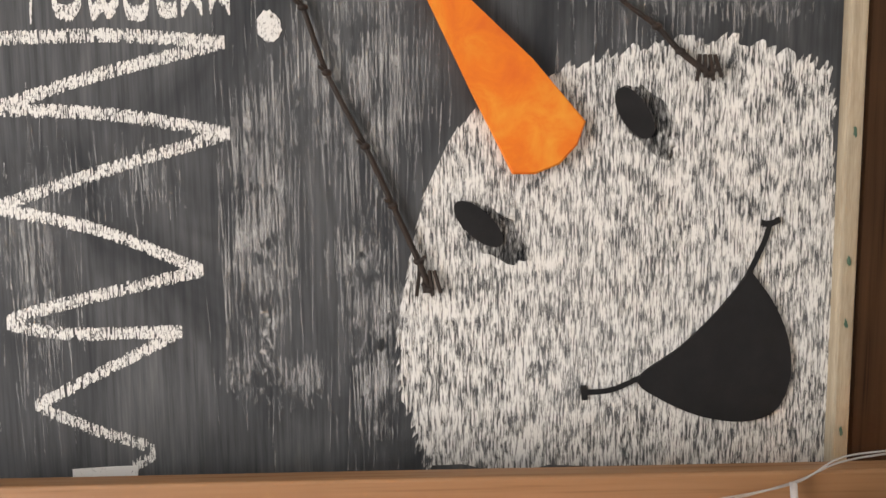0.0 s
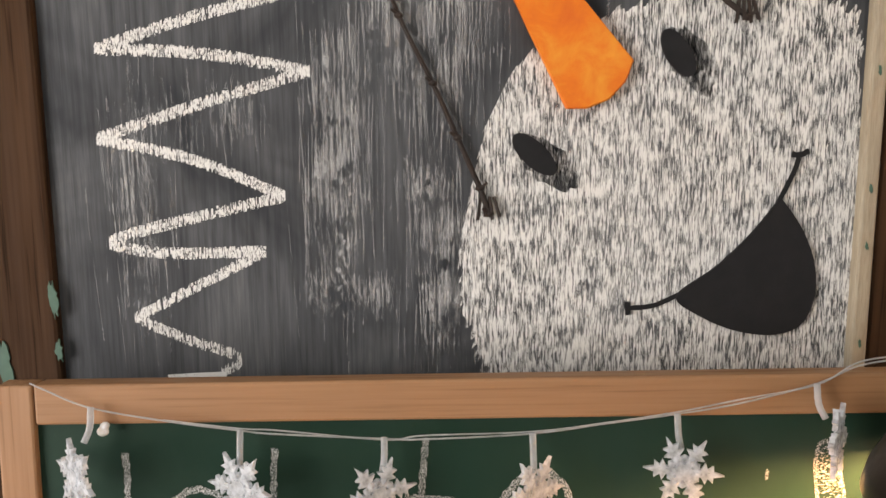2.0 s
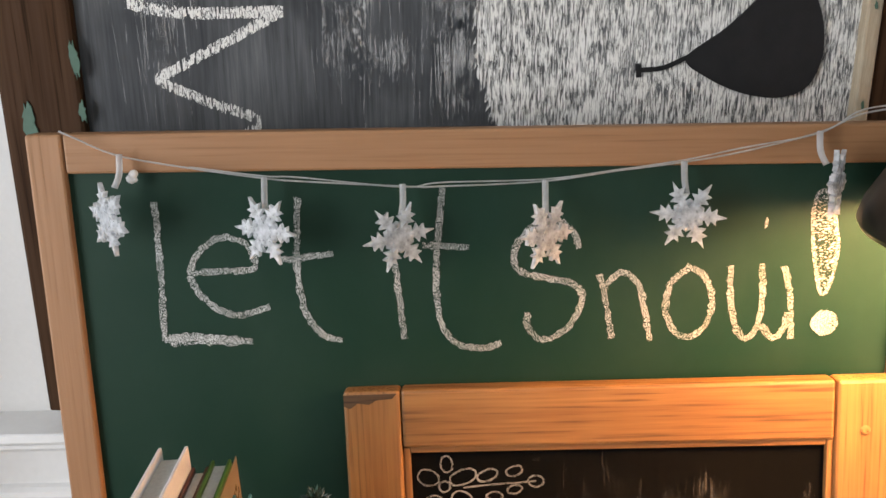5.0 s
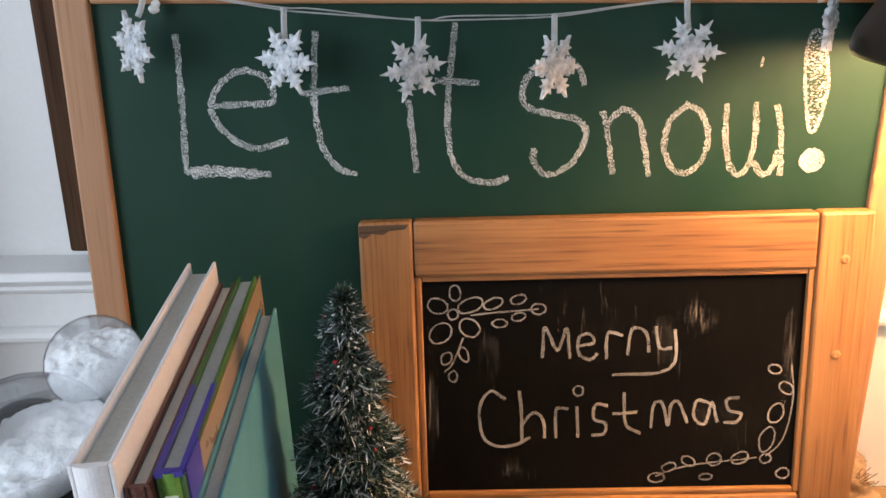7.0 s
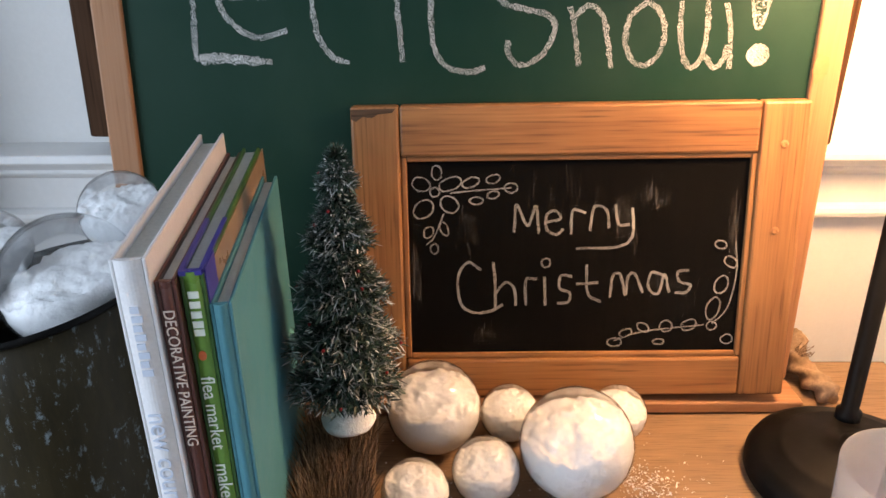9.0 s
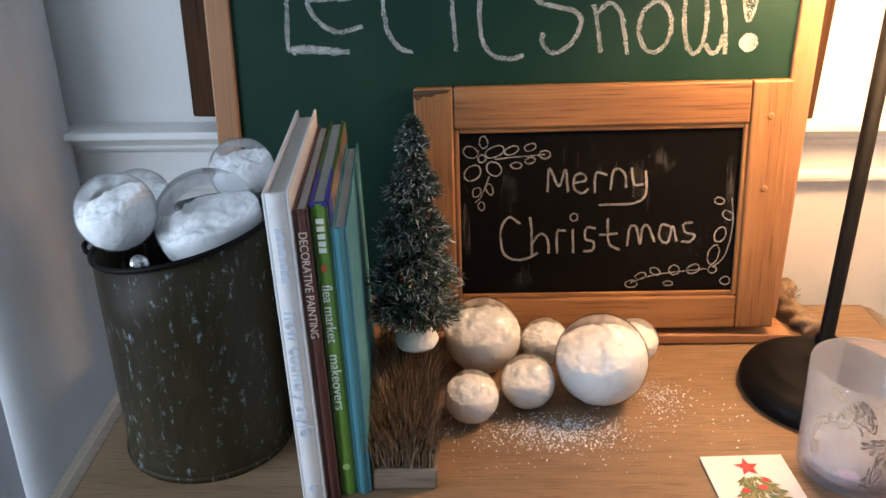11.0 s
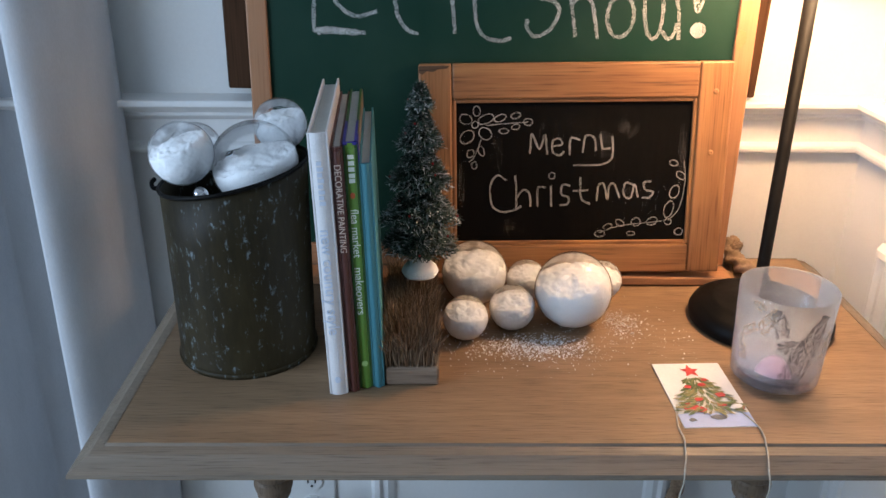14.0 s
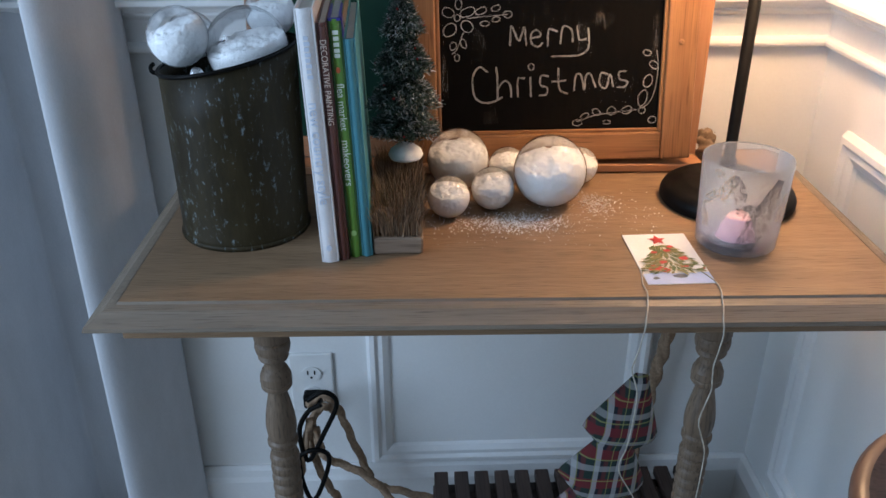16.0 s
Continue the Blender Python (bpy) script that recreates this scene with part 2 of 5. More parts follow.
def streaks(x, z, w, h, count, y, seed, thick=0.0007):
    """A rubbed patch: a bundle of thin upright wipe marks, denser in the middle."""
    rnd = random.Random(seed)
    verts, faces = [], []
    for k in range(count):
        a, b = x + rnd.gauss(0, w / 4), z + rnd.gauss(0, h / 5)
        ln, t = h * rnd.uniform(0.1, 0.45), thick * rnd.uniform(0.4, 1.4)
        s = rnd.uniform(-0.06, 0.06) * ln
        i = len(verts)
        verts += [(a - t / 2, y - 0.000002 * k, b - ln / 2), (a + t / 2, y - 0.000002 * k, b - ln / 2), (a + t / 2 + s, y - 0.000002 * k, b + ln / 2), (a - t / 2 + s, y - 0.000002 * k, b + ln / 2)]
        faces.append((i, i + 1, i + 2, i + 3))
    return verts, faces


def hatch(points, width, y, seed):
    """A chalk line on a rough upright-brushed board: short upright ticks where the grain caught the chalk."""
    rnd = random.Random(seed)
    pts = spline([(x, 0, z) for x, z in points], 40)
    verts, faces = [], []
    for a, b in zip(pts, pts[1:]):
        n = max(1, int((b - a).length / 0.00042))
        for k in range(n):
            if rnd.random() < 0.12:
                continue
            p = a.lerp(b, (k + rnd.random()) / n)
            ln, t = width * rnd.uniform(0.25, 1.1), rnd.uniform(0.0004, 0.0012)
            o = rnd.uniform(-0.5, 0.5) * (width * 1.15 - ln)
            i = len(verts)
            q = y - 0.00002 * rnd.random()
            verts += [(p.x - t / 2, q, p.z + o - ln / 2), (p.x + t / 2, q, p.z + o - ln / 2 + t * 0.4), (p.x + t / 2, q, p.z + o + ln / 2), (p.x - t / 2, q, p.z + o + ln / 2 - t * 0.4)]
            faces.append((i, i + 1, i + 2, i + 3))
    return verts, faces


def oval(x, z, rx, rz, turn=0.0, n=22, rag=0.0):
    c, s = math.cos(radians(turn)), math.sin(radians(turn))
    out = []
    for k in range(n):
        a = math.tau * k / n
        u, v = rx * math.cos(a) * (1 + rag * CHANCE.uniform(-1, 1)), rz * math.sin(a) * (1 + rag * CHANCE.uniform(-1, 1))
        out.append((x + c * u - s * v, z + s * u + c * v))
    return out


def lettering(name, text, size, material, parent, m, label="", squeeze=1.0):
    """Printed words as a thin mesh, in the built-in font, centred on m."""
    cu = bpy.data.curves.new(name, "FONT")
    cu.body, cu.size, cu.extrude, cu.align_x, cu.align_y, cu.space_character = text, size, 0.0002, "CENTER", "CENTER", 1.0
    tmp = new("tmp", cu)
    bpy.context.view_layer.update()
    me = bpy.data.meshes.new_from_object(tmp.evaluated_get(bpy.context.evaluated_depsgraph_get()))
    bpy.data.objects.remove(tmp)
    me.transform(m @ Matrix.Diagonal((squeeze, 1, 1, 1)))
    me.materials.clear()
    me.materials.append(material)
    ob = new(name, me)
    ob.parent = parent
    if label:
        ob["label"] = label
    return ob


# ---- room ----
WALL_Y, WALL_X = 0.683, 0.604


def wall(name, *b, label="white painted plaster wall"):
    return solid(name, box(*b), WALL, label, "wall", "structure")


wall("wall_north", -1.7, WALL_X + 0.2, WALL_Y, WALL_Y + 0.1, 0, 2.45)
wall("wall_east", WALL_X, WALL_X + 0.1, -2.2, 0.86, 0, 2.45)
wall("wall_south", -2.0, 0.75, -2.3, -2.2, 0, 2.45)
west = thing("wall_west", pose(0, 0, 0), "white painted wall with a window opening", "wall", kind="structure")
for b in ((-2.2, -1.05, 0, 2.45), (0.15, 0.845, 0, 2.45), (-1.05, 0.15, 2.1, 2.45), (-1.05, 0.15, 0, 0.45)):
    part("wall_piece", box(-1.6, -1.5, b[0], b[1], b[2], b[3]), WALL, west)
solid("floor", box(-2.0, 0.75, -2.3, 1.0, -0.05, 0), FLOOR, "unseen pale wooden floor boards", "floor", "structure")
solid("ceiling", box(-2.0, 0.75, -2.3, 1.0, 2.45, 2.5), CEIL, "flat white painted ceiling", "ceiling", "structure")

RAIL = [(0, 0.883), (0.012, 0.883), (0.0155, 0.886), (0.0165, 0.890), (0.0155, 0.894), (0.012, 0.897), (0.008, 0.8985), (0.008, 0.929), (0.012, 0.932), (0.0185, 0.935), (0.0205, 0.938), (0.0195, 0.941),
        (0.023, 0.9425), (0.027, 0.947), (0.034, 0.951), (0.039, 0.9525), (0.040, 0.954), (0.040, 0.9600), (0.0385, 0.9612), (0, 0.9625)]
for name, axis, lo, hi, shift in (("chair_rail_north", "x", -1.5, WALL_X + 0.03, (0, WALL_Y, 0.0160)), ("chair_rail_east", "y", -2.2, 0.68, (WALL_X, 0, 0.0155))):
    bm = extrude(RAIL, axis, lo, hi)
    bmesh.ops.translate(bm, verts=bm.verts, vec=shift)
    ob = solid(name, bm, TRIM, "white painted moulded chair rail along the wall", "trim", "structure")
BASE = [(0, 0), (0.016, 0), (0.016, 0.095), (0.012, 0.105), (0.010, 0.118), (0.004, 0.125), (0, 0.125)]
for name, axis, lo, hi, shift in (("baseboard_north", "x", -1.5, WALL_X + 0.03, (0, WALL_Y, 0.0006)), ("baseboard_east", "y", -2.2, 0.68, (WALL_X, 0, 0))):
    bm = extrude(BASE, axis, lo, hi)
    bmesh.ops.translate(bm, verts=bm.verts, vec=shift)
    ob = solid(name, bm, TRIM, "white painted baseboard", "trim", "structure")

# picture-frame panel mouldings
MOULD = [(0, 0), (0.004, 0), (0.013, 0.006), (0.014, 0.014), (0.009, 0.020), (0.010, 0.028), (0.005, 0.038), (0, 0.042)]


def panel_moulding(name, m, w, h):
    """A mitred rectangle of moulding on a wall; local x along the wall, -y out of it."""
    ob = thing(name, m, "white painted picture-frame moulding on the wall", "trim", kind="structure")
    loops = [[(o, d) for o, d in MOULD]]
    for a, b in (((0, 0), (w, 0)), ((w, 0), (w, h)), ((w, h), (0, h)), ((0, h), (0, 0))):
        d = (Vector(b) - Vector(a)).normalized()
        inn = Vector((-d.y, d.x))
        bm = bmesh.new()
        ends = []
        for p, sgn in ((Vector(a), 1), (Vector(b), -1)):
            ends.append([bm.verts.new(((p + inn * t + d * t * sgn).x, -o, (p + inn * t + d * t * sgn).y)) for o, t in loops[0]])
        for k in range(len(MOULD) - 1):
            bm.faces.new((ends[0][k], ends[0][k + 1], ends[1][k + 1], ends[1][k]))
        part("moulding", bm, TRIM, ob)
    return ob


panel_moulding("trim_panel_north", pose(-0.103, WALL_Y, 0.1270), 0.500, 0.680)
panel_moulding("trim_panel_east", pose(WALL_X, 0.575, 0.165, 0, 0, -90), 0.9, 0.637)

# ---- curtain ----
bm = bmesh.new()
grid = []
for i in range(301):
    u = i / 300
    row = []
    for j in range(25):
        v = j / 24
        z = 0.01 + 2.3 * v
        back = 0.85 * (1 - u)
        s = (back + 0.006 * math.sin(2.5 * v)) % 0.190
        if s < 0.086:
            fold = math.sin(math.pi / 2 * s / 0.086)
        else:
            fold = 0.5 + 0.5 * math.cos(math.pi * min((s - 0.086) / 0.026, 1))
        x = -0.410 - 0.004 * z - back - 0.006 * fold
        # folds past the first are deepened, mostly unseen, to shade the recess
        row.append(bm.verts.new((x + 0.003 * math.sin(3 * v + 7 * u), 0.660 - (0.118 if back < 0.112 else 0.205) * fold + 0.003 * math.sin(back * 61 + 2 * v), z)))
    grid.append(row)
for a, b in zip(grid, grid[1:]):
    for j in range(24):
        bm.faces.new((a[j], b[j], b[j + 1], a[j + 1]))
cur = thing("curtain", pose(0, 0, 0), "pale grey floor-length curtain hanging in soft folds", "curtain")
cloth = part("cloth", bm, CURTAIN, cur, smooth=True)
thick = cloth.modifiers.new("thickness", "SOLIDIFY")
thick.thickness = 0.003

# ---- console table ----
TX0, TX1, TY0, TY1, TOP = -0.322, 0.496, 0.2025, 0.630, 0.76
table = thing("console_table", pose(0, 0, 0, 0, 0, -1.2), "grey-washed oak console table with turned legs and moulded top", "table")
prof = [(0.0, 0.0), (0.0015, -0.0035), (0.006, -0.0042), (0.012, -0.006), (0.018, -0.012), (0.024, -0.017), (0.028, -0.020), (0.029, -0.026), (0.024, -0.031), (0.012, -0.034)]
bm = bmesh.new()
rings = []
for o, z in prof:
    z *= 0.72
    rings.append([bm.verts.new(c) for c in ((TX0 - o, TY0 - o, TOP + z), (TX1 + o, TY0 - o, TOP + z), (TX1 + o, TY1, TOP + z), (TX0 - o, TY1, TOP + z))])
for a, b in zip(rings, rings[1:]):
    for k in range(4):
        bm.faces.new((a[k], b[k], b[(k + 1) % 4], a[(k + 1) % 4]))
bm.faces.new(rings[-1][::-1])
part("moulded_edge", bm, TABLE_EDGE, table, "grey-washed moulded edge")
part("tabletop", box(TX0 + 0.0002, TX1 - 0.0002, TY0 + 0.0002, TY1 - 0.0005, TOP - 0.012, TOP, 0.0008), TABLE_X, table)
part("apron", box(TX0 - 0.006, TX1 + 0.006, TY0 + 0.008, TY1 - 0.02, 0.7095, 0.7352, 0.002), TABLE_X, table)
LEG = [(0.0, 0.0), (0.021, 0.0), (0.022, 0.02), (0.015, 0.05), (0.017, 0.09), (0.021, 0.10), (0.0145, 0.115), (0.0150, 0.40)]
for k in range(7):
    LEG += [(0.0178, 0.412 + 0.0145 * k), (0.0182, 0.4165 + 0.0145 * k), (0.0172, 0.4205 + 0.0145 * k), (0.0146, 0.4235 + 0.0145 * k)]
LEG += [(0.0165, 0.5205), (0.0185, 0.524), (0.0185, 0.528), (0.016, 0.5315), (0.0168, 0.5345), (0.0182, 0.5435), (0.0184, 0.5515), (0.0172, 0.5635), (0.0148, 0.5765), (0.0122, 0.5885), (0.0108, 0.5955), (0.011, 0.599), (0.0165, 0.6005), (0.0182, 0.603), (0.0182, 0.6065), (0.0176, 0.608), (0.0187, 0.6105), (0.018, 0.6175), (0.015, 0.6245), (0.0118, 0.6287), (0.0112, 0.633), (0.012, 0.6365), (0.0165, 0.639), (0.0178, 0.6415), (0.0165, 0.6445), (0.016, 0.646), (0.0196, 0.649), (0.0206, 0.6545), (0.02, 0.6595), (0.0185, 0.6625), (0.0205, 0.6655), (0.0205, 0.701), (0, 0.701)]
LEG = [(r, z if z < 0.3 else 0.7095 - 1.07 * (0.701 - z)) for r, z in LEG]
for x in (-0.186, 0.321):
    part("leg", lathe(LEG, 44, (x, 0.272, 0)), TABLE_Z_SHADED, table)
    part("top_block", box(x - 0.021, x + 0.021, 0.250, 0.45, 0.7030, 0.7096, 0.001), TABLE_Z_SHADED, table)


# ---- framed boards ----
def board_frame(ob, x0, x1, z0, z1, side, top, bottom, depth, mx, mz, face, face_y, bevel=0.003):
    """Stiles and rails in front of a panel; local -y is the front at y=0."""
    part("stile", box(x0, x0 + side, 0, depth, z0, z1, bevel), mz, ob)
    part("stile", box(x1 - side, x1, 0, depth, z0, z1, bevel), mz, ob)
    part("rail", box(x0 + side + 0.0006, x1 - side - 0.0006, 0.0005, depth, z1 - top, z1, bevel), mx, ob)
    part("rail", box(x0 + side + 0.0006, x1 - side - 0.0006, 0.0005, depth, z0, z0 + bottom, bevel), mx, ob)
    return part("panel", box(x0 + side - 0.004, x1 - side + 0.004, face_y, depth - 0.002, z0 + bottom - 0.004, z1 - top + 0.004), face, ob)


def slate(name, base, dust, streak, smudge, rough):
    """Painted chalkboard with wiped dust: brush lines, smears and cloudy patches."""
    m, n, l, p = mat(name)
    lines = noisy(n, l, coords(n, l, streak), 1.0, 4, 0.65)
    cloud = noisy(n, l, coords(n, l, (1, 1, 0.6)), 9, 4, 0.6, 0.6)
    mask = mixed(n, l, 1.0, ramp(n, l, lines, (0.30, 0.32), (0.72, 1.0)), ramp(n, l, cloud, (0.35, 0.1), (0.7, 1.0)), "MULTIPLY")
    l.new(mixed(n, l, mixed(n, l, 1.0, mask, (smudge,) * 3, "MULTIPLY"), base, dust), p.inputs["Base Color"])
    l.new(ramp(n, l, cloud, (0.3, rough - 0.1), (0.7, rough + 0.1)), p.inputs["Roughness"])
    p.inputs["Specular IOR Level"].default_value = 0.18
    bump(n, l, p, lines, 0.15, 0.0004)
    return m


SLATE = slate("worn_black_board", (0.019, 0.022, 0.026), (0.29, 0.30, 0.305), (300, 300, 12), 0.57, 0.8)
GREEN = slate("green_chalkboard", (0.0055, 0.030, 0.019), (0.10, 0.16, 0.12), (14, 14, 10), 0.09, 0.5)
DARK = slate("small_blackboard", (0.0032, 0.003, 0.0028), (0.13, 0.10, 0.075), (130, 130, 14), 0.03, 0.8)
DARK.node_tree.nodes["Principled BSDF"].inputs["Specular IOR Level"].default_value = 0.05

# large snowman board, standing on the chair rail
SNOWMAN_AT = pose(0.0098, 0.6545, 1.2503, 1.09, 0.84, -0.22) @ Matrix.Diagonal((0.9877, 1, 0.9851, 1))
snowman = thing("snowman_chalkboard", SNOWMAN_AT, "large worn blackboard in dark brown wood frame with chalk snowman", "chalkboard")
LX0, LX1, LZ0, LZ1 = -0.2825, 0.425, -0.267, 0.40
part("stile", box(LX0, -0.2225, -0.006, 0.02, LZ0, LZ1, 0.003), OLD_Z, snowman)
part("stile", box(0.3532, LX1, -0.006, 0.02, LZ0, LZ1, 0.003), OLD_Z, snowman)
part("rail", box(-0.222, 0.3527, -0.005, 0.02, LZ1 - 0.065, LZ1, 0.003), OLD_X, snowman)
part("rail", box(-0.222, 0.3527, -0.005, 0.02, LZ0, LZ0 + 0.065, 0.003), OLD_X, snowman)
part("panel", box(-0.222, 0.341, 0.0, 0.016, LZ0 + 0.065, LZ1 - 0.065), SLATE, snowman, "black board with wiped chalk dust")
LIP = surface("chipped_pale_wood", (0.28, 0.21, 0.14), (0.50, 0.42, 0.31), 25, 0.6, 0, 0.3, (8, 8, 0.6))
part("beading", box(0.3412, 0.3527, -0.009, 0.012, LZ0 + 0.065, LZ1 - 0.065, 0.002), LIP, snowman, "chipped pale wooden bead with green paint specks")

# green board standing on the table
GREEN_AT = pose(0.0055, 0.5889, 1.0742, -2.56, 0.32, -0.38) @ Matrix.Diagonal((0.9806, 1, 0.9725, 1))
green = thing("green_chalkboard", GREEN_AT, "green chalkboard in light brown wooden frame with chalk words", "chalkboard")
board_frame(green, -0.2410, 0.3900, -0.310, 0.1515, 0.0250, 0.0275, 0.03, 0.018, PINE_X, PINE_Z, GREEN, 0.005, 0.002)
part("chalk_ledge", box(-0.2410, 0.390, -0.042, 0.0, -0.3220, -0.3105, 0.002), PINE_X, green, "narrow wooden ledge along the foot")

# small board standing on that ledge
small = thing("small_chalkboard", pose(0.0097, 0.5494, 0.8114, -7.4, -1.31, -2.48) @ Matrix.Diagonal((0.9751, 1, 1.0035, 1)), "small blackboard in honey oak cabinet-door frame", "chalkboard")
board_frame(small, -0.032, 0.362, -0.0375, 0.229, 0.0415, 0.043, 0.037, 0.0165, OAK_X, OAK_Z, DARK, 0.008, 0.0025)
for n_, b in (("inner_bead", (0.0097, 0.0150, -0.0005, 0.186)), ("inner_bead", (0.3155, 0.3205, -0.0005, 0.186))):
    part(n_, box(b[0], b[1], 0.0035, 0.009, b[2] + 0.0005, b[3] - 0.0005, 0.0012), OAK_Z, small)
for z0 in (-0.0005, 0.1812):
    part("inner_bead", box(0.0152, 0.3153, 0.0037, 0.009, z0, z0 + 0.0048, 0.0012), OAK_X, small)
for x, z in ((0.3405, 0.193), (0.3395, 0.118)):
    part("screw_plug", lathe([(0, 0), (0.0032, 0), (0.0038, 0.0006), (0.002, 0.0014), (0, 0.0012)], 16, (x, z, 0)), OAK_Z, small).matrix_local = pose(0, 0, 0, 90)

# ---- chalk drawings and cut-outs on the boards ----
HAIR = [
    [(-0.196, 0.231), (-0.11, 0.233), (-0.039, 0.228)],
    [(-0.039, 0.228), (-0.111, 0.211), (-0.184, 0.189)],
    [(-0.184, 0.189), (-0.109, 0.185), (-0.038, 0.173)],
    [(-0.038, 0.173), (-0.115, 0.151), (-0.187, 0.128)],
    [(-0.187, 0.128), (-0.121, 0.113), (-0.058, 0.087)],
    [(-0.058, 0.087), (-0.12, 0.073), (-0.178, 0.058), (-0.176, 0.052), (-0.138, 0.047), (-0.073, 0.048)],
    [(-0.073, 0.048), (-0.119, 0.025), (-0.169, 0)],
    [(-0.169, 0), (-0.13, -0.017), (-0.095, -0.03), (-0.109, -0.042)],
]
CHALK_WORD = [
    [(-0.154, 0.267), (-0.156, 0.244)],
    [(-0.142, 0.255), (-0.139, 0.248), (-0.131, 0.247), (-0.125, 0.255)],
    [(-0.12, 0.257), (-0.118, 0.247), (-0.112, 0.252), (-0.108, 0.247), (-0.102, 0.256)],
    [(-0.099, 0.256), (-0.096, 0.247), (-0.087, 0.247), (-0.084, 0.255)],
    [(-0.079, 0.263), (-0.077, 0.249), (-0.067, 0.248)],
    [(-0.064, 0.248), (-0.058, 0.258), (-0.052, 0.249)],
    [(-0.047, 0.249), (-0.043, 0.258), (-0.037, 0.253), (-0.035, 0.249)],
]
NOSE = [(0.057, 0.309), (0.086, 0.251), (0.111, 0.198), (0.137, 0.146), (0.151, 0.146), (0.166, 0.152), (0.177, 0.164), (0.182, 0.178), (0.149, 0.216), (0.113, 0.25)]
TWIGS = [[(-0.007, 0.29), (0.002, 0.268), (0.009, 0.248), (0.025, 0.209), (0.045, 0.164), (0.064, 0.127), (0.077, 0.092), (0.086, 0.074)],
    [(0.189, 0.265), (0.206, 0.25), (0.224, 0.235), (0.241, 0.22), (0.257, 0.206)]]
EYES = [(0.116, 0.115), (0.213, 0.183)]
MOUTH = [(0.288, 0.084), (0.269, 0.059), (0.245, 0.035), (0.218, 0.014), (0.233, -0), (0.261, -0.012), (0.289, -0.015), (0.308, -0.007), (0.316, 0.014), (0.314, 0.038), (0.304, 0.062)]
SMILE = [[(0.22, 0.015), (0.202, 0.007), (0.184, 0.005)], [(0.183, 0.01), (0.184, 0)], [(0.287, 0.081), (0.296, 0.101), (0.3, 0.115)], [(0.294, 0.114), (0.299, 0.113), (0.306, 0.116)]]
FACE = [(0.064, 0.042), (0.066, 0.064), (0.073, 0.091), (0.081, 0.132), (0.099, 0.169), (0.118, 0.189), (0.156, 0.206), (0.187, 0.217), (0.222, 0.224), (0.256, 0.229), (0.283, 0.226), (0.315, 0.216), (0.333, 0.21), (0.338, 0.182), (0.342, 0.111), (0.345, 0.023), (0.347, -0.051), (0.084, -0.046), (0.075, -0.027), (0.066, 0.008)]
WORD = [
    [(-0.158, 0.103), (-0.158, 0.079), (-0.158, 0.054), (-0.159, 0.025), (-0.16, 0)],
    [(-0.16, 0.001), (-0.136, 0.002), (-0.115, -0), (-0.096, -0.001)],
    [(-0.135, 0.051), (-0.113, 0.052), (-0.092, 0.054), (-0.094, 0.069), (-0.111, 0.077), (-0.128, 0.068), (-0.137, 0.05), (-0.128, 0.031), (-0.107, 0.019), (-0.082, 0.025)],
    [(-0.058, 0.105), (-0.06, 0.077), (-0.061, 0.053), (-0.057, 0.022), (-0.046, 0.004), (-0.031, -0.002)],
    [(-0.072, 0.06), (-0.051, 0.062), (-0.035, 0.064)],
    [(0.009, 0.055), (0.011, 0.027), (0.014, -0.001)],
    [(0.043, 0.111), (0.04, 0.084), (0.038, 0.052), (0.039, 0.018), (0.049, -0.003), (0.069, -0.009), (0.084, -0.005)],
    [(0.028, 0.069), (0.046, 0.068), (0.061, 0.067)],
    [(0.139, 0.065), (0.134, 0.078), (0.12, 0.086), (0.103, 0.079), (0.093, 0.063), (0.097, 0.049), (0.115, 0.044), (0.135, 0.039), (0.142, 0.027), (0.132, 0.006), (0.114, -0.003), (0.103, 0.007), (0.103, 0.018)],
    [(0.154, 0.046), (0.159, 0.025), (0.164, -0.003)],
    [(0.157, 0.036), (0.17, 0.047), (0.182, 0.038), (0.187, 0.018), (0.192, -0.005)],
    [(0.217, 0.05), (0.205, 0.038), (0.202, 0.018), (0.21, 0.001), (0.221, -0.002), (0.232, 0.008), (0.235, 0.028), (0.227, 0.045), (0.215, 0.051)],
    [(0.247, 0.051), (0.248, 0.028), (0.253, 0.005), (0.261, -0.004), (0.269, 0.006), (0.271, 0.032), (0.269, 0.052)],
    [(0.271, 0.006), (0.281, -0.004), (0.288, 0.004), (0.29, 0.015)],
    [(0.285, 0.05), (0.291, 0.027), (0.294, -0.005)],
]
MARK = [(0.304, 0.103), (0.302, 0.087), (0.304, 0.065), (0.309, 0.04), (0.312, 0.03), (0.316, 0.03), (0.32, 0.044), (0.322, 0.064), (0.318, 0.085), (0.311, 0.103)]
SPOTS = [(0.317, 0.007), (0.27, 0.082), (-0.169, 0.122)]
CORD = [(-0.215, 0.154), (-0.205, 0.151), (-0.177, 0.137), (-0.128, 0.129), (-0.079, 0.12), (-0.055, 0.119), (0.016, 0.113), (0.042, 0.114), (0.112, 0.115), (0.162, 0.123), (0.208, 0.127), (0.247, 0.135), (0.298, 0.146), (0.324, 0.159), (0.359, 0.163)]
HANGERS = [(-0.175, 0.137), (-0.078, 0.12), (0.016, 0.114), (0.113, 0.115), (0.207, 0.127), (0.297, 0.146)]
FLAKES = [(-0.181, 0.096), (-0.077, 0.086), (0.013, 0.08), (0.113, 0.081), (0.209, 0.092), (0.304, 0.114)]
